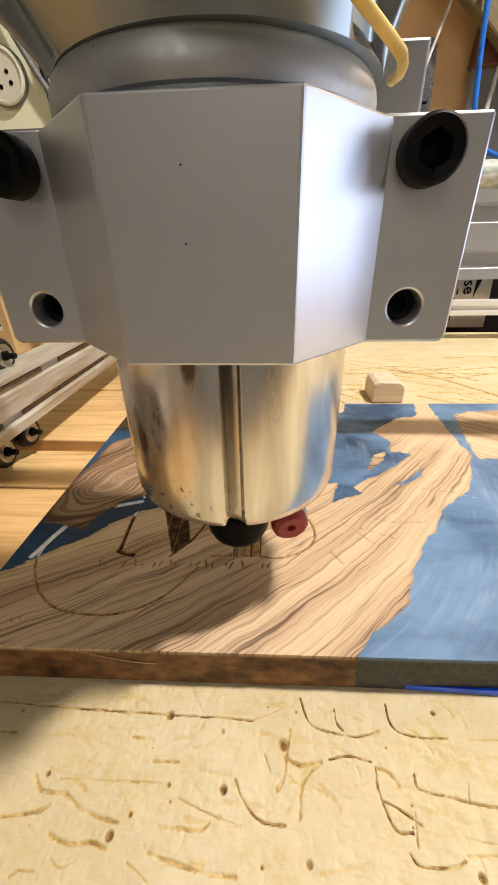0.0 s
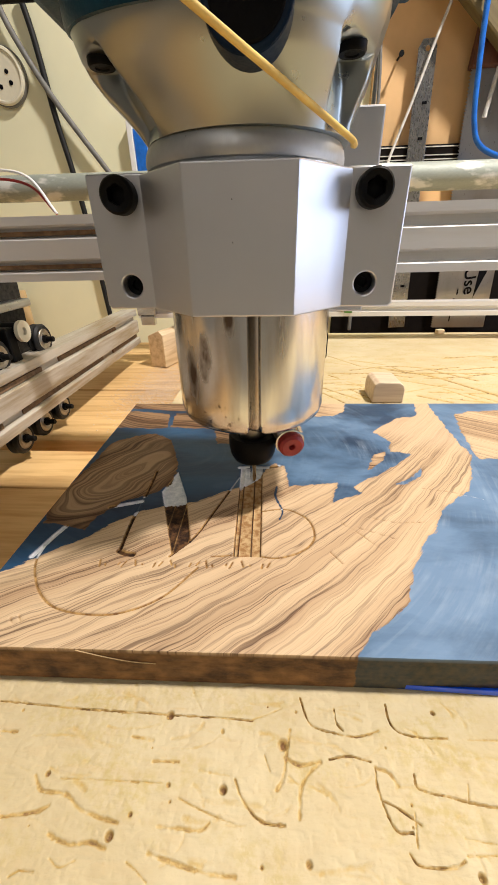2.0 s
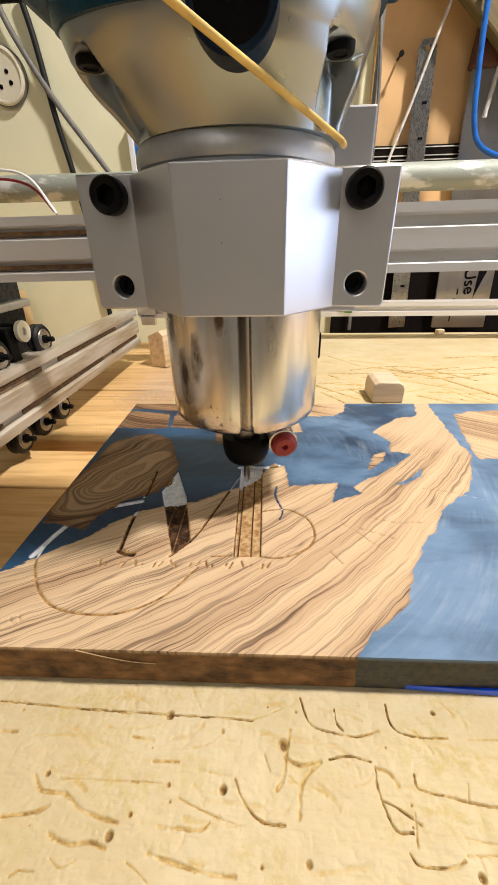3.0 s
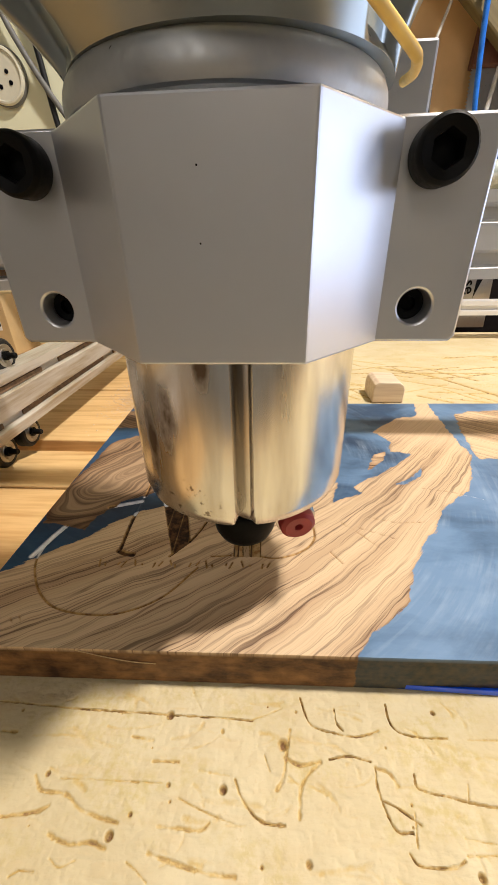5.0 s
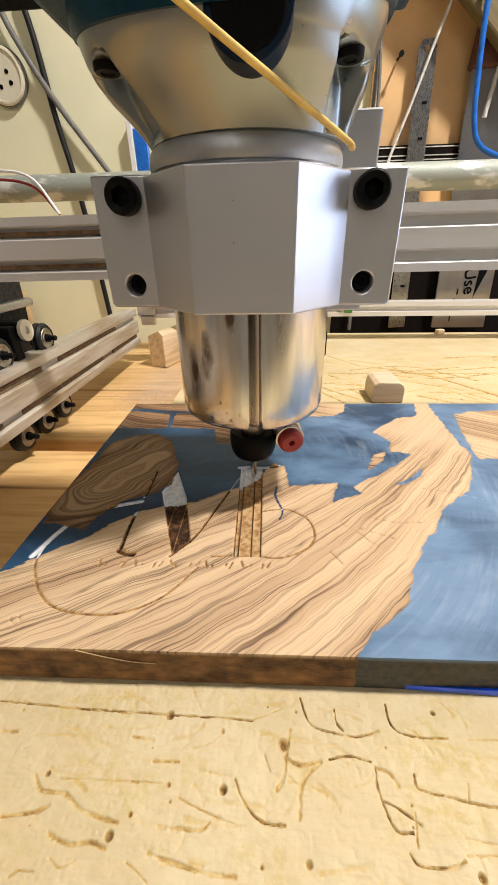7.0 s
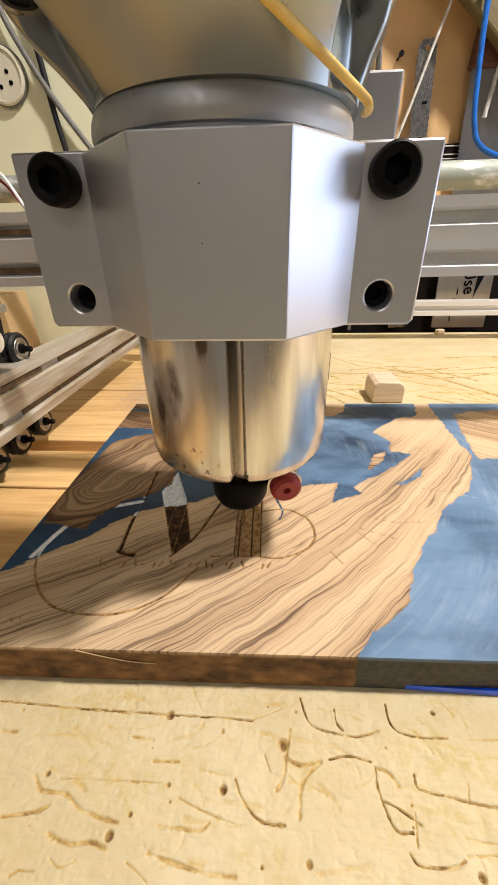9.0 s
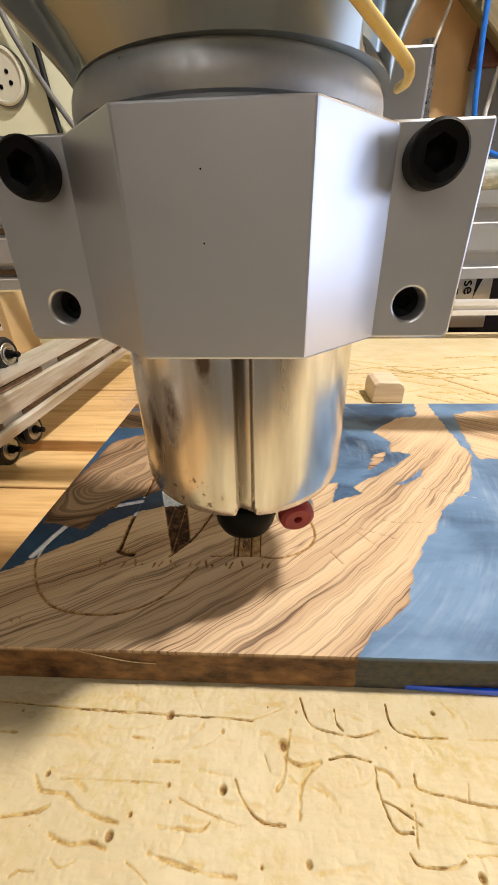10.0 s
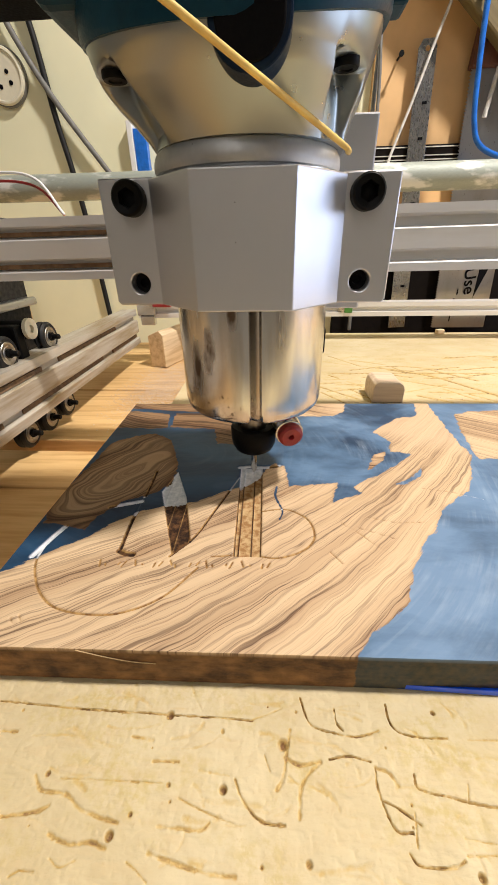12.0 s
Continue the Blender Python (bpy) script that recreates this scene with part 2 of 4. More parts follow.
BRIGHT = plain("pale_cable", (0.62, 0.6, 0.55), 0.5)
BLUE = plain("blue_hose", (0.015, 0.14, 0.55), 0.3)
TAPE = plain("blue_film", (0.003, 0.09, 0.85), 0.35)
GREEN = plain("green_plastic", (0.06, 0.2, 0.03), 0.5)
# tones of the unseen ceiling and walls, chosen to set the bounce light
CEILING = plain("unseen_dark_ceiling", (0.13, 0.10, 0.07), 0.8, 0.3, 3)
WEST = plain("unseen_side_walls", (0.36, 0.35, 0.32), 0.8, 0.15, 3)
DIM = plain("unseen_south_wall", (0.45, 0.44, 0.41), 0.8, 0.1, 3)
SPECKLE = plain("dusty_black_plate", (0.018, 0.016, 0.013), 0.6, 0.9, 260, spec=0.2)
DUST_SHADE = plain("brown_dust_and_shade", (0.2, 0.12, 0.06), 0.9, 0.4, 200)
CONCRETE = plain("workshop_floor", (0.3, 0.29, 0.27), 0.85, 0.2, 6)
PINE = wood("pine_plank", (0.80, 0.55, 0.25), (0.52, 0.28, 0.09), 0)
BLOCKWOOD = wood("offcut_wood", (0.82, 0.64, 0.40), (0.50, 0.33, 0.17), 1)
PALE = wood("pale_offcut_wood", (0.80, 0.66, 0.48), (0.52, 0.37, 0.25), 0)
GRIP_SHADE = wood("grip_shade_wood", (0.13, 0.045, 0.022), (0.07, 0.025, 0.012), 2)
BEAMWOOD = wood("old_timber", (0.2, 0.15, 0.055), (0.11, 0.08, 0.03), 0)
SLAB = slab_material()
SPOIL = spoil_material()


# ---- mesh helpers ----
def part(name, bm, material, parent=None, label="", smooth=False, m=None):
    me = bpy.data.meshes.new(name)
    bm.normal_update()
    bm.to_mesh(me)
    bm.free()
    if smooth:
        me.polygons.foreach_set("use_smooth", [True] * len(me.polygons))
        me.set_sharp_from_angle(angle=radians(38))
    me.materials.append(material)
    ob = new(name, me)
    if parent:
        ob.parent = parent
    if m is not None:
        ob.matrix_basis = m
    return tagged(ob, label)


def thing(name, at=(0, 0, 0), label="", category="", group="", kind=""):
    ob = new(name)
    ob.empty_display_size = 0.01
    ob.location = Vector(at) * MM
    return tagged(ob, label, category, group, kind)


def box(x0, x1, y0, y1, z0, z1, bevel=0.0, bm=None, seg=2):
    bm2 = bmesh.new()
    bmesh.ops.create_cube(bm2, size=1)
    for v in bm2.verts:
        v.co = Vector(((x0 + x1) / 2 + v.co.x * (x1 - x0), (y0 + y1) / 2 + v.co.y * (y1 - y0), (z0 + z1) / 2 + v.co.z * (z1 - z0))) * MM
    if bevel:
        bmesh.ops.bevel(bm2, geom=bm2.edges[:], offset=bevel * MM, segments=seg, affect="EDGES", profile=0.5)
    return merge(bm, bm2)


def merge(bm, other):
    if bm is None:
        return other
    me = bpy.data.meshes.new("tmp")
    other.to_mesh(me)
    other.free()
    bm.from_mesh(me)
    bpy.data.meshes.remove(me)
    return bm


def prism(points, lo, hi, axis="z", bevel=0.0, bm=None):
    """A polygon swept along an axis; points are in the two other axes, in order."""
    bm2 = bmesh.new()

    def at(p, w):
        return Vector({"z": (p[0], p[1], w), "y": (p[0], w, p[1]), "x": (w, p[0], p[1])}[axis]) * MM

    a = [bm2.verts.new(at(p, lo)) for p in points]
    b = [bm2.verts.new(at(p, hi)) for p in points]
    n = len(points)
    bm2.faces.new(a)
    bm2.faces.new(b[::-1])
    for i in range(n):
        bm2.faces.new((a[i], b[i], b[(i + 1) % n], a[(i + 1) % n]))
    bmesh.ops.recalc_face_normals(bm2, faces=bm2.faces[:])
    if bevel:
        bmesh.ops.bevel(bm2, geom=bm2.edges[:], offset=bevel * MM, segments=2, affect="EDGES", profile=0.5)
    return merge(bm, bm2)


def lathe(profile, axis="z", centre=(0, 0, 0), seg=64, shape=None, bm=None):
    """Turn a profile of (radius, height) about an axis; shape(angle, radius, height) may alter the radius."""
    bm2 = bmesh.new()
    rings = []
    for r, w in profile:
        ring = []
        for i in range(seg):
            a = 2 * math.pi * i / seg
            rr = shape(a, r, w) if shape else r
            u, v = rr * math.cos(a), rr * math.sin(a)
            p = {"z": (u, v, w), "y": (u, w, v), "x": (w, u, v)}[axis]
            ring.append(bm2.verts.new((Vector(centre) + Vector(p)) * MM))
        rings.append(ring)
    for a, b in zip(rings, rings[1:]):
        for i in range(seg):
            bm2.faces.new((a[i], a[(i + 1) % seg], b[(i + 1) % seg], b[i]))
    for ring in (rings[0], rings[-1]):
        if profile[rings.index(ring)][0] > 0.01:
            bm2.faces.new(ring)
    bmesh.ops.remove_doubles(bm2, verts=bm2.verts[:], dist=1e-7)
    bmesh.ops.recalc_face_normals(bm2, faces=bm2.faces[:])
    return merge(bm, bm2)


def holed(outline, holes, lo, hi, bevel=0.3):
    """A plate in x and z with round holes (x, z, radius), from y = lo to y = hi."""
    cu = bpy.data.curves.new("tmp", "CURVE")
    cu.dimensions, cu.fill_mode = "2D", "BOTH"
    loops = [outline] + [[(x + r * math.cos(k * math.pi / 14), z + r * math.sin(k * math.pi / 14)) for k in range(28)] for x, z, r in holes]
    for loop in loops:
        sp = cu.splines.new("POLY")
        sp.points.add(len(loop) - 1)
        for p, (x, z) in zip(sp.points, loop):
            p.co = (x * MM, z * MM, 0, 1)
        sp.use_cyclic_u = True
    cu.extrude = (hi - lo) / 2 * MM - bevel * MM
    cu.bevel_depth, cu.bevel_resolution, cu.offset = bevel * MM, 1, -bevel * MM
    ob = new("tmp", cu)
    me = bpy.data.meshes.new_from_object(ob.evaluated_get(bpy.context.evaluated_depsgraph_get()))
    bpy.data.objects.remove(ob)
    bm = bmesh.new()
    bm.from_mesh(me)
    bpy.data.meshes.remove(me)
    for v in bm.verts:
        v.co = Vector((v.co.x, (lo + hi) / 2 * MM - v.co.z, v.co.y))
    bmesh.ops.recalc_face_normals(bm, faces=bm.faces[:])
    return bm


def smooth_path(points, steps=10):
    pts = [Vector(p) for p in points]
    pts = [2 * pts[0] - pts[1]] + pts + [2 * pts[-1] - pts[-2]]
    out = []
    for i in range(1, len(pts) - 2):
        a, b, c, d = pts[i - 1:i + 3]
        for k in range(steps):
            t = k / steps
            out.append(0.5 * (2 * b + (c - a) * t + (2 * a - 5 * b + 4 * c - d) * t * t + (3 * b - a - 3 * c + d) * t ** 3))
    return out + [pts[-2]]


def tube(points, radius, steps=10, seg=10, twist=0.0, bm=None):
    """A round cord along a smooth path."""
    path = smooth_path(points, steps)
    bm2 = bmesh.new()
    rings = []
    up = Vector((0.13, 0.31, 0.94)).normalized()
    for i, p in enumerate(path):
        d = (path[min(i + 1, len(path) - 1)] - path[max(i - 1, 0)]).normalized()
        s = d.cross(up).normalized()
        u = s.cross(d)
        ring = []
        for k in range(seg):
            a = 2 * math.pi * k / seg
            r = radius * (1 + twist * math.cos(3 * a + i * 0.9))
            ring.append(bm2.verts.new((p + (s * math.cos(a) + u * math.sin(a)) * r) * MM))
        rings.append(ring)
    for a, b in zip(rings, rings[1:]):
        for k in range(seg):
            bm2.faces.new((a[k], a[(k + 1) % seg], b[(k + 1) % seg], b[k]))
    bm2.faces.new(rings[0])
    bm2.faces.new(rings[-1])
    bmesh.ops.recalc_face_normals(bm2, faces=bm2.faces[:])
    return merge(bm, bm2)


def grid_mesh(name, xs, ys, z, attrs, keep, material, skirt=None):
    """A sheet over the lines xs, ys (mm) with heights z[j, i] and point attributes; keep[j, i] picks its cells; skirt: its walls reach down to that z."""
    nx, ny = len(xs), len(ys)
    gx, gy = np.meshgrid(xs, ys)
    co = np.stack([gx, gy, z], -1).reshape(-1, 3) * MM
    jj, ii = np.nonzero(keep)
    a = jj * nx + ii
    quads = np.stack([a, a + 1, a + nx + 1, a + nx], 1)
    extra = {k: v.reshape(-1) for k, v in attrs.items()}
    if skirt is not None:
        e = np.concatenate([quads[:, [0, 1]], quads[:, [1, 2]], quads[:, [2, 3]], quads[:, [3, 0]]])
        key = np.minimum(e[:, 0], e[:, 1]) * (nx * ny) + np.maximum(e[:, 0], e[:, 1])
        _, first, count = np.unique(key, return_index=True, return_counts=True)
        rim = e[first[count == 1]]
        low = co.copy()
        low[:, 2] = skirt * MM
        n = len(co)
        walls = np.stack([rim[:, 1], rim[:, 0], rim[:, 0] + n, rim[:, 1] + n], 1)
        co = np.concatenate([co, low])
        extra = {k: np.concatenate([v, np.ones(n) if k == "bark" else v]) for k, v in extra.items()}
        quads = np.concatenate([quads, walls])
    used, inv = np.unique(quads, return_inverse=True)
    quads = inv.reshape(-1, 4)
    me = bpy.data.meshes.new(name)
    me.from_pydata(co[used].tolist(), [], quads.tolist())
    for k, v in extra.items():
        me.attributes.new(k, "FLOAT", "POINT").data.foreach_set("value", v[used].astype(np.float32))
    me.polygons.foreach_set("use_smooth", [True] * len(me.polygons))
    me.set_sharp_from_angle(angle=radians(50))
    me.materials.append(material)
    return new(name, me)


def near_path(gx, gy, path):
    """Distance from each grid point to a polyline."""
    best = np.full(gx.shape, 1e9)
    for (ax, ay), (bx, by) in zip(path, path[1:]):
        dx, dy = bx - ax, by - ay
        t = np.clip(((gx - ax) * dx + (gy - ay) * dy) / max(dx * dx + dy * dy, 1e-9), 0, 1)
        best = np.minimum(best, np.hypot(gx - ax - t * dx, gy - ay - t * dy))
    return best


def inside(gx, gy, poly):
    hit = np.zeros(gx.shape, bool)
    for (ax, ay), (bx, by) in zip(poly, poly[1:] + poly[:1]):
        if ay != by:
            hit ^= ((ay > gy) != (by > gy)) & (gx < (bx - ax) * (gy - ay) / (by - ay) + ax)
    return hit


def signed(gx, gy, poly):
    d = near_path(gx, gy, poly + poly[:1])
    return np.where(inside(gx, gy, poly), d, -d)


def flat(path, steps=6):
    return [(p.x, p.y) for p in smooth_path([(x, y, 0) for x, y in path], steps)]


# ---- room ----
def room():
    # all but the north wall is unseen and only shapes the light
    tagged(part("floor", box(-1500, 1500, -1600, 720, -960, -900), CONCRETE), "grey concrete workshop floor", "floor", kind="structure")
    tagged(part("ceiling", box(-1500, 1500, -1600, 720, 1500, 1560), CEILING), "unseen dark ceiling", "ceiling", kind="structure")
    tagged(part("wall_north", box(-1500, 1500, 692, 740, -900, 1500), CREAM), "cream painted wall behind the machine", "wall", kind="structure")
    tagged(part("wall_south", box(-1500, 1500, -1660, -1600, -900, 1500), DIM), "unseen grey wall", "wall", kind="structure")
    tagged(part("wall_west", box(-1560, -1500, -1600, 720, -900, 1500), WEST), "unseen grey wall", "wall", kind="structure")
    bm = box(1500, 1560, -1600, -340, -900, 1500)
    box(1500, 1560, 580, 720, -900, 1500, bm=bm)
    box(1500, 1560, -340, 580, -900, -40, bm=bm)
    box(1500, 1560, -340, 580, 600, 1500, bm=bm)
    tagged(part("wall_east", bm, WEST), "unseen grey wall with a window opening", "wall", kind="structure")


room()


# ---- bench of pine planks ----
def bench():
    t = thing("workbench", (0, 0, -33), "pine plank workbench dusted with sawdust", "workbench")
    y, k = -140, 0
    for w in (90, 88, 92, 90, 56, 18, 72, 64, 90, 88, 72):
        top = -21 if w == 18 else -0.8 * (k % 2)  # one narrow board lies lower
        part("plank", box(-900, 900, y, y + w - 1.6, -25, top, 1.2), PINE, t)
        y += w
        k += 1
    for x in (-850, 850):
        for yy in (-100, 600):
            part("leg", box(x - 40, x + 40, yy - 40, yy + 40, -867, -25.5, 3), PINE, t)
    return t


bench()


# ---- spoilboard ----
def lumps(gx, gy, cell, rng):
    """Smooth random heights between 0 and 1, in lumps of the given size."""
    u, v = (gx + 200) / cell, (gy + 200) / cell
    table = rng.random((int(v.max()) + 2, int(u.max()) + 2))
    i, j = u.astype(int), v.astype(int)
    f, g = u - i, v - j
    f, g = f * f * (3 - 2 * f), g * g * (3 - 2 * g)
    return (table[j, i] * (1 - f) + table[j, i + 1] * f) * (1 - g) + (table[j + 1, i] * (1 - f) + table[j + 1, i + 1] * f) * g


def spoilboard():
    rng = np.random.default_rng(4)
    xs = np.concatenate([np.arange(-92, 72, 0.23), np.arange(72, 460, 1.5)])
    ys = np.concatenate([np.arange(-60, 14, 4.0), np.arange(14, 72, 0.24), np.arange(72, 262, 9.5), np.arange(262, 597, 1.5)])
    gx, gy = np.meshgrid(xs, ys)
    z, cut = np.zeros(gx.shape), np.zeros(gx.shape)
    # burnt cuts, torn furrows and faint scratches near the front edge
    burnt = [
        [(-86, 59.1), (-58.8, 58.3), (-37, 58.2), (-17.7, 58.1), (-4.9, 57.9)], [(9.8, 65.1), (11.2, 60.5), (13, 57.7), (18, 56.3), (25.8, 55.5), (32.5, 57.4)],
        [(20.1, 62.5), (20.4, 58.8), (22.1, 56.8)], [(36.2, 64.5), (36.3, 60.1), (38.3, 57.4), (43.8, 56.3), (51.9, 56.4)], [(-6.5, 39.7), (-3.5, 36.8), (0, 35.6), (4.4, 35.5)],
        [(17.2, 49.6), (22.2, 50.6), (28.4, 49.7)], [(29.5, 48.2), (29.2, 43.9), (31.4, 36.6), (35.7, 35.9)], [(29.4, 41.8), (33.1, 40.4), (38.2, 37.5)],
        [(39.5, 47.6), (39.9, 44.5), (47.1, 43.3), (51.5, 42.5), (60, 41.8)], [(33.7, 32.6), (35.9, 30.5), (43.2, 30.7), (46.1, 31.8)], [(-8.9, 43.8), (-7.1, 40.3), (-3.8, 37.1)]]
    torn = [
        [(-63.9, 41.6), (-60.6, 38.6), (-53.7, 38.2), (-48.7, 35.6), (-43.9, 34.5), (-37.6, 33.5)], [(-68, 32.8), (-59.6, 34.4), (-56.8, 35.8)], [(-54.2, 30.5), (-48.4, 29.2), (-43.2, 29.8), (-39.1, 28.9)],
        [(-27.2, 33.5), (-22, 33.5), (-16.6, 33.4), (-14.5, 35)], [(-28.5, 28.8), (-19.3, 27.2), (-12.8, 26.4), (-7.2, 26.3)], [(-40.1, 51.8), (-33.9, 51.4)], [(-32.4, 46.4), (-25.1, 46.7)],
        [(-80.6, 51.2), (-75.4, 51.3)], [(6.4, 56), (5.1, 49.6), (4.2, 44.8), (2.4, 42.1)], [(4.7, 49.3), (8.8, 47.9), (14.8, 48.9)], [(14.8, 48.9), (10.8, 45.7), (8.8, 42.8), (8.1, 36.9)],
        [(29.6, 48.4), (32.9, 47.3), (34.7, 44.8)]]
    faint = [
        [(-56.8, 41.3), (-41.8, 41.7), (-28.4, 41.8)], [(-23.4, 39.1), (-15.8, 36.7), (-6.7, 34.7)], [(-59.6, 23.3), (-57.6, 24.3), (-54.3, 24.3)], [(-51.6, 26.6), (-48.6, 25.3), (-45.4, 26.7)],
        [(37.3, 39.6), (36.1, 33.4)], [(53.1, 46.1), (51.8, 42.5)], [(47.1, 32.7), (54.2, 33.3)], [(-1.1, 49.6), (0.5, 46)], [(5.7, 45.1), (8.9, 43)], [(-6.6, 57.7), (-1.3, 59.5), (4.1, 61.9)],
        [(47.8, 35.7), (55.1, 35.2)], [(40.2, 58.5), (43.4, 57.3)], [(57.6, 56.4), (66.1, 56.8)], [(-33.2, 27.2), (-30.4, 25.9), (-27.4, 24.2)]]
    far_cuts = [([(85, 407), (139, 422), (195, 408), (250, 419), (330, 412)], 1.3), ([(128, 408), (164, 388), (190, 354), (206, 329)], 1.8), ([(60, 394), (160, 397), (300, 394)], 1.2), ([(134, 330), (158, 314)], 1.6)]
    cuts = [(flat(p), 0.24, 0.95) for p in burnt] + [(flat(p), 0.42, 0.62) for p in torn] + [(flat(p), 0.2, 0.42) for p in faint] + [(flat(p), w * 1.15, 1.6) for p, w in far_cuts]
    for _ in range(120):  # short shallow scars near the front edge
        x, y, a = rng.uniform(-85, 85), rng.uniform(18, 68), rng.normal(-0.1, 0.45)
        bend, ln = rng.normal(0, 0.16), rng.uniform(1.5, 12)
        p = [(x, y)]
        for _k in range(6):
            a += bend
            p.append((p[-1][0] + math.cos(a) * ln / 6 * 1.4, p[-1][1] + math.sin(a) * ln / 6 * 0.7))
        cuts.append((p, rng.uniform(0.3, 0.75), rng.uniform(0.08, 0.26)))
    for _ in range(90):  # straight scars in the back field
        x, y = rng.uniform(40, 330), rng.uniform(300, 470)
        a, ln = rng.choice([0.05, -0.4, 0.02, -0.9, 0.3]) + rng.normal(0, 0.1), rng.uniform(8, 60)
        cuts.append(([(x, y), (x + ln * math.cos(a), y + ln * math.sin(a))], rng.uniform(0.9, 1.5), rng.uniform(0.3, 1.2)))
    pits = [(-30.4, 58.1, 1.0), (4.2, 52.3, 1.3), (-11.9, 41.4, 0.9), (-38.9, 31.1, 0.9), (-26.7, 41.5, 0.5), (-35, 35.2, 0.5), (-60.7, 42.1, 0.6), (-13.6, 54.6, 0.5), (9.9, 29.2, 0.7), (50.1, 63, 0.6), (49, 29.4, 0.8)]
    pits += [(rng.uniform(-80, 80), rng.uniform(20, 66), rng.uniform(0.2, 0.4)) for _ in range(14)]
    wobble = lumps(gx, gy, 0.8, rng) + 0.6 * lumps(gx, gy, 2.1, rng) - 0.8
    for path, w, depth in cuts:
        px, py = [p[0] for p in path], [p[1] for p in path]
        i0, i1 = np.searchsorted(xs, (min(px) - 4, max(px) + 4))
        j0, j1 = np.searchsorted(ys, (min(py) - 4, max(py) + 4))
        if i1 <= i0 or j1 <= j0:
            continue
        sub = np.s_[j0:j1, i0:i1]
        d = near_path(gx[sub], gy[sub], path) + 0.12 * w * np.sin(gx[sub] * 1.3 + gy[sub] * 2.2) * np.sin(gy[sub] * 3.1 + 1.0) + wobble[sub] * min(0.34, w)
        f = np.clip(1.35 - d / w, 0, 1) * (0.78 + 0.34 * np.sin(gx[sub] * 0.45 + 2.0 * np.sin(gy[sub] * 0.5)) * np.sin(gy[sub] * 0.8 + gx[sub] * 0.21 + depth * 9))
        z[sub] = np.minimum(z[sub], -depth * f)
        lip = np.exp(-((d - w * 1.9) / (w * 0.6)) ** 2) * 0.07 * depth
        z[sub] += np.where(f > 0, 0, lip)
        cut[sub] = np.maximum(cut[sub], f * min(1.0, depth * 1.05))
    for x, y, r in pits:
        f = np.clip(1.4 - np.hypot(gx - x, gy - y) / r, 0, 1)
        z = np.minimum(z, -2.0 * f * min(1, r))
        cut = np.maximum(cut, f)
    near = (gy < 76) & (gx < 74)
    relief = np.zeros(gx.shape)
    for cell, amp in ((7.0, 0.40), (3.0, 0.28), (1.3, 0.15)):  # plucked, plaster-like surface
        relief += amp * np.abs(lumps(gx / 1.5, gy, cell, rng) - 0.5) * 2
    z += np.where(near, relief - 0.65, -0.2)
    keep = np.ones((len(ys) - 1, len(xs) - 1), bool)
    ob = grid_mesh("spoilboard", xs, ys, z, {"cut": cut}, keep, SPOIL, skirt=-32)
    return tagged(ob, "pale spoilboard scarred by curved router cuts", "spoilboard")


spoilboard()


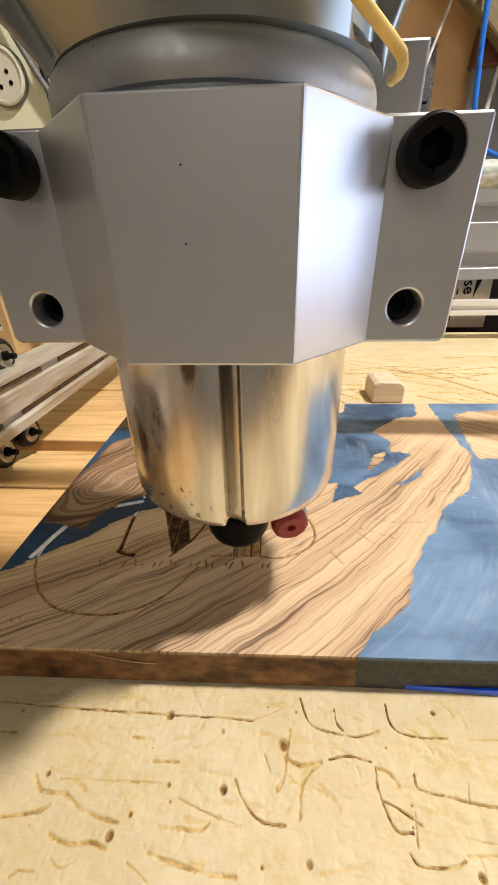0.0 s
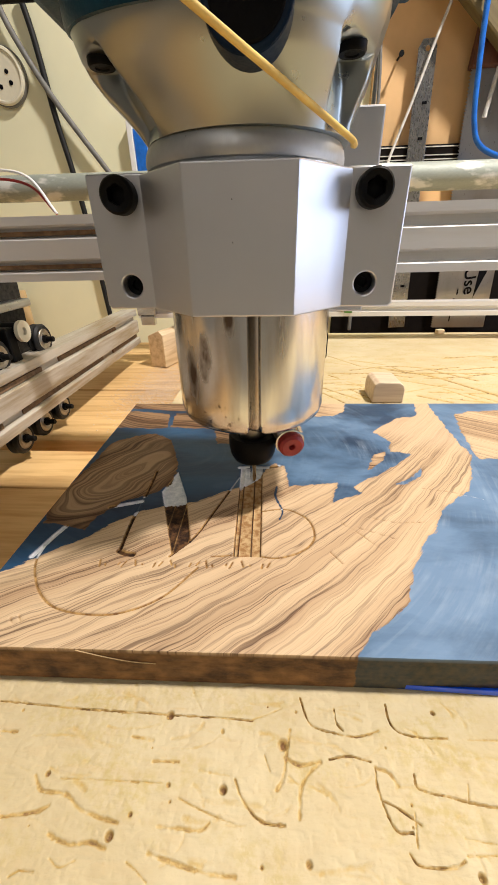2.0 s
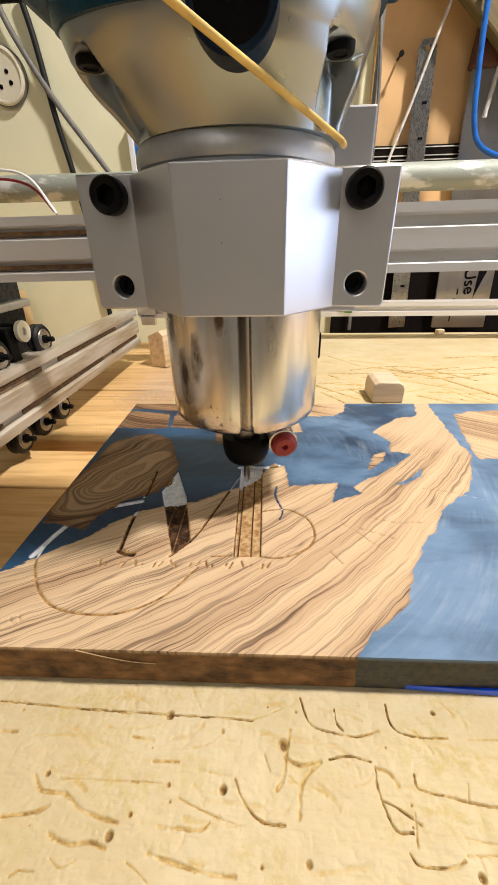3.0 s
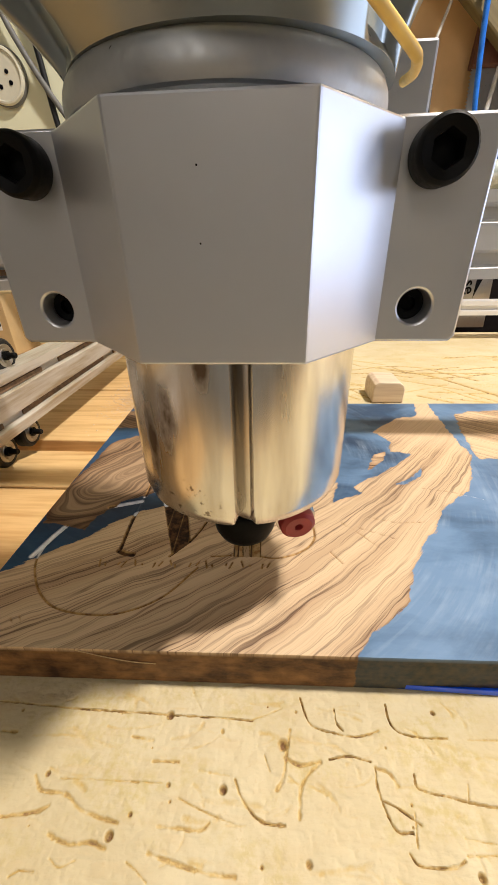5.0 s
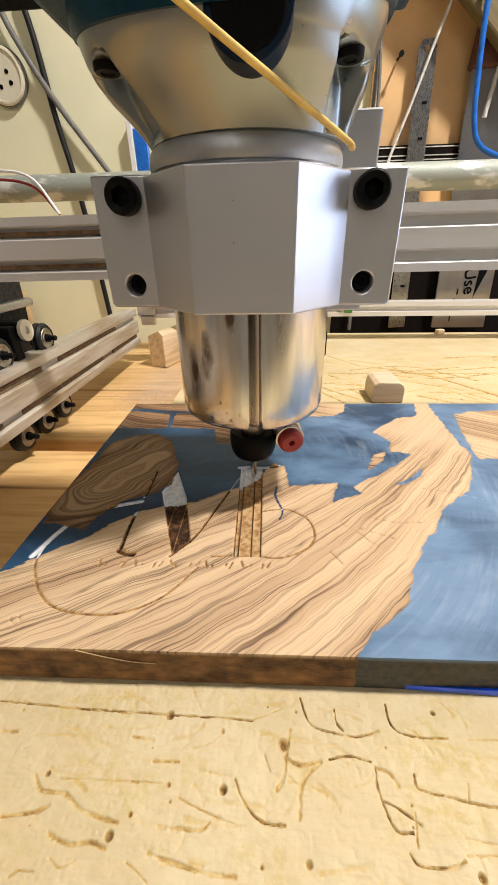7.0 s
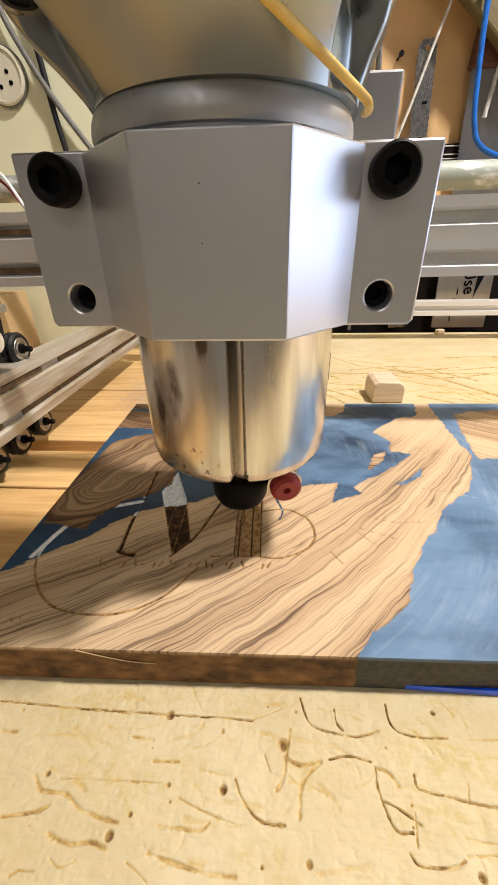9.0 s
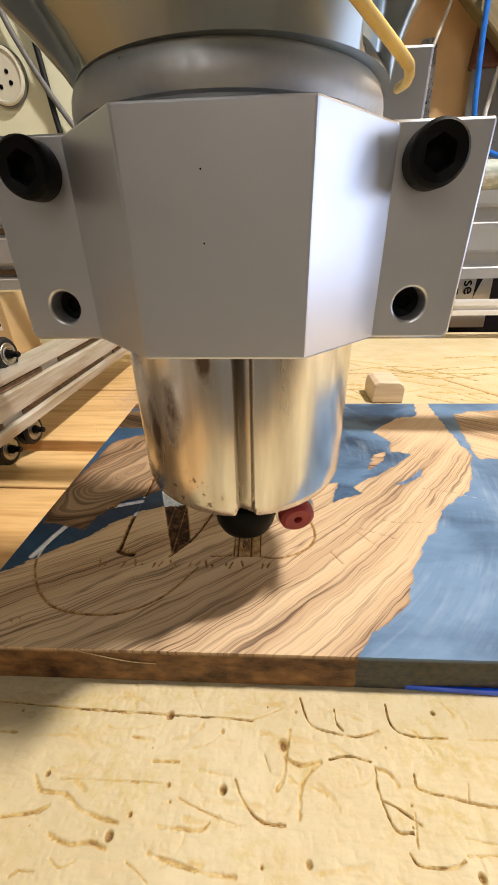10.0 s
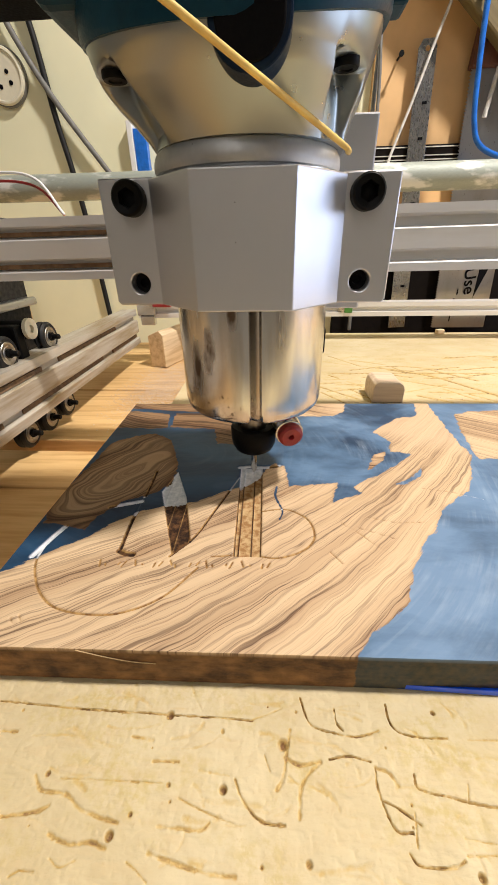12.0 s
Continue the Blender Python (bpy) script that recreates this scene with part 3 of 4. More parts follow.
# ---- olive wood and resin slab ----
def slab():
    # the slab lies turned by about one degree on the machine
    turn = radians(1.25)
    u, w = np.meshgrid(np.concatenate([np.arange(0, 236, 0.4), np.arange(236, 330, 1.5)]), np.linspace(0, 199, 490))
    gx = -105.3 + u * math.cos(turn) - w * math.sin(turn) * 0.6
    gy = 66.0 + u * math.sin(turn) + w * math.cos(turn)
    main = [(-125, 40), (24, 40), (27.7, 68.8), (32.5, 75.4), (38.3, 80.6), (48.9, 89.8), (55.7, 106.8), (63.2, 119.4), (72.3, 128.4), (81.4, 142.4), (97.8, 156.4), (107, 172),
            (115.3, 193), (114, 207), (115.3, 229), (117.3, 275), (109, 275), (102, 246.7), (86.5, 241.6), (65.4, 221), (73, 207.7), (70, 195), (81, 192), (64.5, 176),
            (41.3, 158), (44.6, 153), (29.5, 144.6), (34, 161), (8.8, 157), (6.6, 177), (1.5, 178.6), (-15, 156), (-38.8, 142), (-61.7, 134.5), (-80.6, 116), (-125, 78)]
    chunk = [(-103.5, 124.7), (-108, 139), (-106, 159), (-102, 200), (-90.4, 211), (-78, 214.4), (-66.7, 206.7), (-60.8, 198), (-53.2, 172), (-52.7, 158), (-60.3, 148), (-73.6, 140.5), (-81.6, 129.6), (-83, 120.7), (-94.6, 123.2)]
    others = [
        [(-112, 223), (-112, 251), (-76, 246.6), (-72.3, 224), (-82, 221)], [(-70.3, 224), (-72, 248), (-26, 246), (-22, 200.5), (-35, 202.3), (-39.5, 222)],
        [(-112, 275), (-110, 256), (-60.6, 250), (-6, 260), (-10, 275)], [(12.8, 243.7), (26, 275), (56, 275), (51.8, 254.6), (43, 245.3)],
        [(8.5, 237), (17, 238), (20, 218.7), (8, 216.8)], [(128.4, 249), (144, 256.6), (163.5, 258), (179, 245.6), (137, 178.6), (128.4, 189), (117.4, 187), (118.7, 200), (121.7, 220)],
        [(52.5, 174.5), (60, 190.6), (66.8, 194.8), (62.7, 185), (55, 175.7)]]
    hollows = [[(60, 160), (74, 170), (84, 181), (80, 168), (70, 160)]]
    pieces = [signed(gx, gy, p) for p in [main, chunk] + others]
    for hollow in hollows:
        pieces[0] = np.minimum(pieces[0], -signed(gx, gy, hollow) + 1.5)
    edge = np.max(pieces, 0)
    crack = near_path(gx, gy, flat([(2.4, 156.6), (1.8, 148), (5, 137.2), (3.6, 131)]))
    edge = np.minimum(edge, crack * 3.0 - 1.2)
    owner = np.where(edge > -2.5, np.argmax(pieces, 0) + 1, 0)

    # grain: straight on one side, swinging up beside the live edge
    bend = 0.0054 * (gx + 40) ** 2 * np.where(gx > -40, 1, 0.3)
    a0 = radians(32.5)
    across = -math.sin(a0) * gx + math.cos(a0) * (gy - bend * 0.42)
    along = math.cos(a0) * gx + math.sin(a0) * gy
    # the chunk: long growth rings about its lower end
    ca, sa = math.cos(radians(58)), math.sin(radians(58))
    ux, uy = (gx + 76) * ca + (gy - 172) * sa, -(gx + 76) * sa + (gy - 172) * ca
    swirl = np.hypot(ux * 0.36, uy) + 1.6 * np.sin(ux * 0.11 + 1.0) + 0.8 * np.sin(ux * 0.31 + uy * 0.2)
    is_chunk = owner == 2
    across = np.where(is_chunk, swirl * 1.35, across)
    along = np.where(is_chunk, gy + gx * 0.4, along)
    far = owner > 2
    across = np.where(far, 0.35 * gx + 0.9 * gy + 6 * np.sin(gx * 0.05), across)
    rind = np.exp(-np.clip(pieces[1], 0, None) / 3.5)
    # dark rim, plus painted shadow on the chunk and the back-left pieces
    heart = np.where(is_chunk, 0.60 + 0.4 * rind, 0.0) + np.where(far & (gx < 0), 0.8, 0.0)

    # engraving
    depth = np.zeros(gx.shape)

    def groove(path, w, d, resin=1.0):
        nonlocal depth
        d = d * np.where(edge > -1.0, 1.0, resin)
        f = np.clip(1.5 - near_path(gx, gy, path) / w, 0, 1)
        depth = np.maximum(depth, d * f)

    groove(flat([(-93.7, 122.4), (-95.2, 112.4), (-94.6, 102.8), (-90.3, 94.4), (-83.4, 86.4), (-74.5, 81), (-61.5, 79.2), (-50.2, 80.8), (-38.3, 87.9), (-28.5, 101.5)]), 0.46, np.where(edge > -1.0, 0.62, 0.9))
    groove([(-97.5, 104.5), (-94.5, 117), (-92.6, 122.6)], 1.1, 1.0)
    groove(flat([(-41, 106.8), (-32.9, 118.5), (-26.9, 135.9), (-17.3, 164.8)]), 0.5, 1.15, 0.35)
    groove(flat([(-63.9, 168.7), (-63.3, 150), (-63.7, 128.3), (-62.6, 110)]), 0.7, 1.15, 0.15)
    groove([(-62.8, 109), (-60, 107.6), (-56.5, 107.2)], 1.15, 1.1)
    groove([(-78, 137), (-64, 142)], 1.1, 1.0)
    groove(flat([(-5.1, 136.4), (2.3, 138.3), (8.9, 137.8), (16.4, 131.7), (18.6, 122.5), (16.3, 115.7), (10.2, 110.6), (2.2, 107.8), (-4.1, 108.4)]), 0.45, 0.7)
    groove([(-16, 108.5), (-24, 107.5)], 0.5, 0.5)
    for poly, d in (([(-56, 150.5), (-52, 169), (-42.6, 146.3), (-34, 115), (-40.7, 108.3)], 1.15), ([(-17.2, 173.5), (-5.4, 173.5), (-4.2, 108), (-15.2, 108)], 1.7)):
        f = np.clip(signed(gx, gy, poly) / 0.7 + 0.4, 0, 1)
        rib = 0.55 + 0.45 * np.clip(np.abs(((gx + 0.02 * gy + 62.6) % 5.4) - 2.7) / 0.5, 0, 1)
        depth = np.maximum(depth, f * d * rib)
    groove([(-18, 174.5), (-13, 175.5), (-4, 174.8), (4, 177)], 1.2, 0.9)
    for k in range(20):  # a worn line of lettering, as plain bars
        x = -67.5 + 7.1 * (k // 2) + (1.6 + 0.5 * (k * 7 % 3)) * (k % 2)
        y = 100.4 + 0.028 * (x + 67)
        groove([(x, y + 0.6 * (k % 3)), (x + 0.7 * (k * 5 % 4 - 1.5), y + 3.6 - 0.7 * (k * 3 % 4))], 0.36, 0.72)
    # hairline cracks across the grain and small tool marks
    for path in ([(31, 130), (39, 122), (46, 113)], [(24, 112), (28, 106)], [(44, 134), (56, 131), (68, 132)], [(76, 158), (90, 155), (102, 150)], [(38, 127), (52, 121)], [(-86, 77.5), (-83.5, 75)], [(-88.5, 76.5), (-85.5, 74)]):
        groove(path, 0.34, 0.3 + 0.16 * np.sin(gx * 2.1 + gy * 1.3))
    groove(flat([(4, 173), (14, 164), (27, 157), (36, 154.5)]), 0.3, 0.0, 1.0)
    z = 16.5 - depth
    cut = np.clip(depth / 1.5, 0, 1)

    t = thing("resin_board", (0, 0, 0), "olive wood and blue resin board with engraved lines", "board")
    # thin pale tube in place of a light scratch on the front
    part("glue_line", tube([(-61, 66.75, 16.1), (-52, 66.95, 13), (-44, 67.1, 11), (-36, 67.3, 10.2)], 0.16, 6, 6), CARD, t, "pale scratch curving down the front side")
    attrs = {"edge": edge, "across": across, "along": along, "cut": cut, "heart": heart, "bark": np.zeros(gx.shape)}
    cell = owner[:-1, :-1].copy()
    lakes = pools(cell == 0)
    home = np.argmax(pieces, 0)[:-1, :-1] + 1
    for k in range(1, lakes.max() + 1):  # slivers of resin stay with the wood round them
        if (lakes == k).sum() < 260:
            cell[lakes == k] = home[lakes == k]
            lakes[lakes == k] = 0
    names = {0: ("resin", "cloudy blue resin"), 1: ("wood_piece", "pale olive wood with engraved burnt lines"), 2: ("wood_piece", "dark swirling olive wood chunk")}
    for k in range(0, len(pieces) + 1):
        pick = cell == k
        if not pick.any():
            continue
        name, label = names.get(k, ("wood_piece", ""))
        for piece in ([lakes == q for q in np.unique(lakes[lakes > 0])] if k == 0 else [pick]):
            ob = sheet(name, gx, gy, z, attrs, piece, SLAB, 0.3)
            ob.parent = t
            tagged(ob, label)
    return t


def pools(mask):
    """Number the connected patches of a mask."""
    out = np.zeros(mask.shape, int)
    ny, nx = mask.shape
    count = 0
    for j0, i0 in zip(*np.nonzero(mask)):
        if out[j0, i0]:
            continue
        count += 1
        out[j0, i0] = count
        todo = [(j0, i0)]
        while todo:
            j, i = todo.pop()
            for b, a in ((j + 1, i), (j - 1, i), (j, i + 1), (j, i - 1)):
                if 0 <= b < ny and 0 <= a < nx and mask[b, a] and not out[b, a]:
                    out[b, a] = count
                    todo.append((b, a))
    return out


def sheet(name, gx, gy, z, attrs, keep, material, floor_z):
    """Like grid_mesh, over any grid of x and y."""
    ny, nx = gx.shape
    ob = grid_mesh(name, np.arange(nx), np.arange(ny), z, attrs, keep, material, skirt=floor_z)
    me = ob.data
    co = np.empty(len(me.vertices) * 3, np.float32)
    me.vertices.foreach_get("co", co)
    co = co.reshape(-1, 3)
    i, j = np.rint(co[:, 0] / MM).astype(int), np.rint(co[:, 1] / MM).astype(int)
    co[:, 0], co[:, 1] = gx[j, i] * MM, gy[j, i] * MM
    me.vertices.foreach_set("co", co.reshape(-1))
    me.update()
    return ob


slab()


# ---- machine frame ----
def slot_profile(w, hgt, slots, mouth=8.4, deep=5.5):
    """Outline of a V-slot extrusion: w thick, hgt high, with slots in both faces at the given heights, and in both ends."""
    pts = []
    for s in (1, -1):
        x = s * w / 2
        for c in (slots[::-1] if s < 0 else slots):
            d = -s * 1
            e = 1 if s < 0 else -1
            pts += [(x, c - e * mouth / 2), (x + d * 1.8, c - e * 2.9), (x + d * 1.8, c - e * 4.6), (x + d * deep, c - e * 2.6), (x + d * deep, c + e * 2.6), (x + d * 1.8, c + e * 4.6), (x + d * 1.8, c + e * 2.9), (x, c + e * mouth / 2)]
        if s > 0:
            pts += [(w / 2, -hgt / 2), (-w / 2, -hgt / 2)]
        else:
            pts += [(-w / 2, hgt / 2), (w / 2, hgt / 2)]
    return pts


def rails():
    t = thing("machine_frame", (0, 0, 0), "dusty aluminium extrusion frame of a small router table", "machine frame")
    prof = [(x - 207.5, z + 22.7) for x, z in slot_profile(20, 47, (12, -12))]
    part("side_rail", prism(prof, -200, 541, "y"), RAIL, t)
    # broken brown strips that stand in for the shade inside the rail slots
    for k, (y0, y1, z) in enumerate(((-200, 190, 12), (214, 300, 12), (330, 470, 12), (-200, 236, -12), (262, 420, -12), (450, 538, -12))):
        part("slot_dust", box(-204, -201.5 + 0.6 * (k % 2), y0, y1, 22.7 + z - 2.6, 22.7 + z + 1.2), DUST_SHADE, t)
    prof = [(x + 557, z + 42.5) for x, z in slot_profile(20, 18.5, (0,), 7)]
    part("back_rail", prism(prof, -196, 520, "x"), EXTR, t)
    bm = box(-196, -170, 542, 556, 37, 56, 1)
    box(-192, -172, 540, 552, 24, 37, 1, bm)
    part("corner_bracket", bm, CHROME, t)
    part("end_cap", box(-172, -146, 538, 556, 49, 53, 1), RED, t, "red plastic cap")
    part("nut", lathe([(0, 546), (4.5, 546), (5, 547), (5, 551)], "y", (94, 0, 44), 20), CHROME, t, smooth=True)
    part("insert", box(97, 108, 545, 549, 38, 51, 1), GREEN, t, "green plastic insert")
    return t


rails()


def gantry():
    """The beam with its side plate and wheels; it travels in y. Its origin is at the beam."""
    t = thing("gantry", (0, 0, 0), "aluminium gantry beam on dusty black rollers", "gantry")
    prof = slot_profile(20, 38.6, (10, -10))
    lean = pose(0, 0.290, 0.1268, 0, -0.54, 0)
    part("beam", prism(prof, -236, 520, "x"), EXTR, t, "dusty slotted aluminium beam", m=lean)
    for z in (10, -10):
        part("slot_dust", box(-236, -30, -7.5, -4.9, z - 1.9, z + 0.9), DUST_SHADE, t, "packed brown sawdust", m=lean)
    bm = prism([(240, -14), (352, -14), (366, 70), (372, 150), (240, 150)], -246, -238, "x", 1.0)
    part("side_plate", bm, SPECKLE, t, "black side plate with sawdust")
    part("plate_spacer", box(-237.5, -226, 300, 362, 79, 86, 2), DULL, t)
    part("washer", lathe([(3.0, -204), (3.2, -201.5), (8.4, -201.5), (8.4, -204.5), (3.0, -204.5)], "x", (0, 304, 67.5), 28), IVORY, t, "white plastic washer", True)
    part("spacer", lathe([(0, -204.8), (7, -204.8), (7, -237.5), (0, -237.5)], "x", (0, 304, 67.5), 24), OXIDE, t, smooth=True)
    part("idler_arm", box(-236, -206, 288, 300, 34, 72, 2), OXIDE, t)
    wheels = []
    for y, z in ((335, -11.2), (302, -12), (270.4, -12.5), (333.5, 54.6), (273, 55)):
        w = new("wheel")
        w.parent = t
        w.location = Vector((-210, y, z)) * MM
        part("tyre", lathe([(5, -5), (11.2, -5), (12.9, -3.2), (12.9, -1.8), (10.2, 0), (12.9, 1.8), (12.9, 3.2), (11.2, 5), (9.0, 5.2), (9.0, 3.4), (5, 3.4)], "x", seg=32), RUBBER, w, "", True)
        part("bearing", lathe([(0, 4.6), (3.8, 4.6), (5.0, 5.2), (5.6, 4.8), (6.4, 5.4), (8.3, 5.4), (8.9, 4.8), (8.9, 2.6), (0, 2.6)], "x", seg=28), WORN, w, "worn steel bearing", True)
        bm = lathe([(0, 13.5), (1.9, 13.5), (2.3, 13), (2.3, -28), (0, -28)], "x", seg=16)
        lathe([(2.5, 4.8), (3.7, 4.8), (3.7, 7.2), (2.5, 7.2)], "x", seg=6, bm=bm)
        part("axle_bolt", bm, OXIDE, w)
        wheels.append((w, y, z))
    return t, wheels


def carriage():
    """The Z plate and the router clamp; placed about the router's axis."""
    t = thing("router_mount", (-12.9, 174.8, 0), "silver aluminium router clamp with black socket bolts", "router mount")
    z0, z1 = 105.6, 147.9
    ztop, zh = 141.9, 113.6
    out = [(-16.9, -35.6), (16.9, -35.6), (35.4, -15.6), (35.4, -3), (-35.4, -3), (-35.4, -15.6)]
    bm = prism(out, z0, z1, "z", 0.5)
    for s in (-1, 1):
        c = 1.3
        xa, xb = s * 33.4, s * 53.7
        lo, hi = min(xa, xb), max(xa, xb)
        pts = [(lo, z0 + c), (lo + c, z0), (hi - c, z0), (hi, z0 + c), (hi, z1), (hi - 0.5, z1 + 0.5), (lo + 0.5, z1 + 0.5), (lo, z1)]
        flange = holed(pts, [(s * 43, zh, 3.8), (s * 42, ztop, 4.2)], -16.0, -4, 0.6)
        part("flange", flange, ALU, t)
    part("clamp_front", bm, ALU, t)
    for x, z in ((-2.4, 138.6), (-2.6, 127.4)):
        part("dent", lathe([(0, -35.68), (0.16, -35.67), (0.2, -35.5), (0, -35.5)], "y", (x, 0, z), 10), OXIDE, t)
    part("clamp_back", box(-34, 34, -2.2, 32, z0, z1, 0.6), ALU, t)
    for s in (-1, 1):
        lo, hi = min(s * 34.5, s * 53.4), max(s * 34.5, s * 53.4)
        part("flange", holed([(lo, z0), (hi, z0), (hi, z1), (lo, z1)], [(s * 43, zh, 3.6)], -2.4, 12, 0.5), ALU, t)
    part("carriage_plate", box(-40, 54, 33, 41, 96, 175, 0.8), ALU, t, "grey aluminium plate behind the router")
    for s in (-1, 1):
        bm = lathe([(0, -19), (2.9, -18.2), (3.1, -21.4), (4.9, -22.0), (5.5, -21.4), (5.7, -20.6), (5.7, -16.1), (0, -16.1)], "y", (s * 42, 0, ztop), 40,
                   lambda a, r, w: r * (1 / max(math.cos(((a + math.pi / 6) % (math.pi / 3)) - math.pi / 6), 0.1) * 0.92) if r < 4 else r)
        part("bolt", bm, OXIDE, t, "black socket head bolt", True)
        # black plug added to keep the empty hole dark
        part("set_screw", lathe([(0, -9.5), (1.6, -9.5), (1.8, -11), (3.6, -11), (3.75, -10.4), (3.75, -5), (0, -5)], "y", (s * 43, 0, zh), 24), OXIDE, t, "black plug that stands for the dark of the hole", True)
    return t


def router():
    """A trim router; its origin is on its axis at the level of the spoilboard."""
    t = thing("trim_router", (-12.4, 174.8, 0), "steel and teal trim router with a black collet nut", "router")
    g = radians(-84.7)

    def slotted(a, r, w):
        d = (a - g + math.pi) % (2 * math.pi) - math.pi
        half = 0.068 + 0.05 * max(0.0, min(1.0, (63 - w) / 5)) ** 2
        return r - (3.0 - 14.0 * d) * max(0.0, min(1.0, (half - abs(d)) / 0.012)) if r > 20 else r

    part("sleeve", lathe([(0, 58), (27.5, 58), (30.3, 58.6), (31.8, 60.2), (32.5, 63), (32.5, 70), (32.5, 152)], seg=480, shape=slotted), STEEL, t, "polished steel sleeve with a slot", True)
    part("collar", lathe([(31, 148.0), (33.0, 148.1), (33.4, 148.9), (34.3, 149.2), (34.7, 150.4), (34.7, 151.8), (34.4, 153.4), (33.8, 154.8), (32.8, 155.9), (31, 156.8)], seg=96, centre=(-1.2, 0, 0)), COLLAR, t, "grey cast collar", smooth=True)
    part("collar_hole", lathe([(0, -35.2), (0.7, -35.2), (0.7, -33), (0, -33)], "y", (-15.5, 4.6, 154.0), 12), BLACK, t)

    def lobes(a, r, w):
        out = 0.0
        for c in (-31, 31, 150, -150):
            d = (a - radians(c) + math.pi) % (2 * math.pi) - math.pi
            out += math.exp(-(d / 0.225) ** 10)
        k = max(0.0, min(1.0, (w - 156) / 5)) * max(0.0, min(1.0, (174.6 - w) / 0.8))
        top = max(0.0, min(1.0, (w - 174.6) / 0.8))
        return r - (5.0 + max(0.0, r - 40)) * out * k + 0.5 * out * top

    prof = [(31, 155.3), (34.2, 155.8), (35.8, 159.6), (38.8, 164.5), (42.1, 168.8), (43.2, 170.6), (44.8, 173.7), (45.2, 174.6), (45.6, 175.4), (48.2, 183.5), (48.6, 190), (48.6, 197)]
    bell = lathe(prof, seg=400, shape=lobes)
    for v in bell.verts:  # the bell leans out to one side
        v.co.x -= 5.2 * MM * max(0.0, min(1.0, (v.co.z / MM - 156) / 18))
    part("motor_bell", bell, CAST, t, "cast aluminium bell", True)
    for c in (-31, 31, 150, -150):
        a = radians(c)
        p = Vector((math.cos(a) * 41.2 - 5.0, math.sin(a) * 41.2, -8))
        part("screw", lathe([(0, 180.8), (2.0, 180.8), (2.2, 180.4), (3.6, 180.4), (4.0, 181), (4.0, 182.8), (0, 182.8)], centre=p, seg=20), OXIDE, t, smooth=True)
    # dark oval switch recess in front
    pts = []
    for k in range(28):
        a = math.pi + math.pi * k / 27
        pts.append((3.2 + 10.4 * math.cos(a), 175 + 10.4 * math.sin(a)))
    pts += [(13.6, 230), (-7.2, 230)]
    bm = prism(pts, -48.6, -36, "y", 0.8)
    part("switch_frame", bm, NAVY, t, "dark blue plastic frame")
    pts = [(3.2 + (x - 3.2) * 0.84, 175 + (z - 175) * 0.84 if z < 176 else z) for x, z in pts]
    part("switch_face", prism(pts, -49.2, -40, "y", 0.5), BLACK, t)
    prof = [(46, 196), (49.4, 196.3), (50.0, 198), (50.3, 215), (50.6, 250), (46, 285), (38, 300), (0, 302)]
    bm = lathe(prof, seg=96, centre=(-4.5, 0, 0))
    for v in bm.verts:  # the plastic dips lower in front
        if v.co.z < 0.2005:
            v.co.z -= (8.5 + 13.5 * max(0.0, -v.co.y / 0.05) ** 1.5 + 4 * max(0.0, min(1.0, -v.co.x / 0.05)) ** 2) * MM
    part("motor_housing", bm, TEAL, t, "teal plastic motor housing", True)
    part("label_plate", prism([(16, 186), (36, 186), (36, 198), (16, 198)], -46.5, -32, "y", 0.4), BLACK, t)
    for k, (x0, x1) in enumerate(((19, 30), (22, 33))):
        part("label_bar", box(x0, x1, -47.0, -46.6, 188.5 + 4 * k, 190 + 4 * k), BRIGHT, t)
    part("side_cover", box(-60, -36, -28, 10, 187, 260, 4, seg=3), TEAL, t)
    part("cable_boot", box(-150, -54, -22, 0, 193.5, 232, 4, seg=3), BLACK, t, "black rubber boot")
    part("side_clip", box(43, 49.5, -10, 2, 190, 210, 1.5), TEAL, t)
    bm = lathe([(0, 40), (6.4, 40), (6.4, 52), (7.2, 52.6), (7.2, 60), (0, 60)], seg=40)
    part("spindle_nose", bm, WORN, t, "worn brown steel spindle", smooth=True)
    part("collet_nut", lathe([(0, 29.2), (7.2, 29.2), (9.8, 31), (11.2, 34), (11.8, 38), (11.8, 43.2), (11.2, 44.2), (8.6, 44.4), (8.2, 43.2), (0, 43.2)], seg=40), OXIDE, t, smooth=True)
    part("cutter", lathe([(0, 14.8), (0.7, 14.8), (1.5, 17), (1.5, 31), (0, 31)], seg=14, shape=lambda a, r, w: r * (1 + 0.16 * math.sin(2 * a + w * 0.9))), CHROME, t, smooth=True)
    # spindle lock button beside the nut
    tilt = pose(17.4 * MM, -5.5 * MM, 44.2 * MM, 8, 0, 14)
    part("lock_shroud", lathe([(0, 9), (6.6, 9), (7.0, 8), (7.0, -3.5), (6.2, -3.8), (0, -3.6)], "y", seg=36), CHROME, t, smooth=True, m=tilt)
    part("lock_button", lathe([(0, -5.2), (1.2, -5.2), (1.5, -7.6), (4.6, -7.8), (5.9, -6.8), (6.2, -5.2), (6.2, -1), (0, -1)], "y", seg=36), RED, t, "red plastic lock button", True, m=tilt)
    part("rear_lever", box(31, 36, 18, 26, 76, 89, 1.2), BLACK, t)
    return t


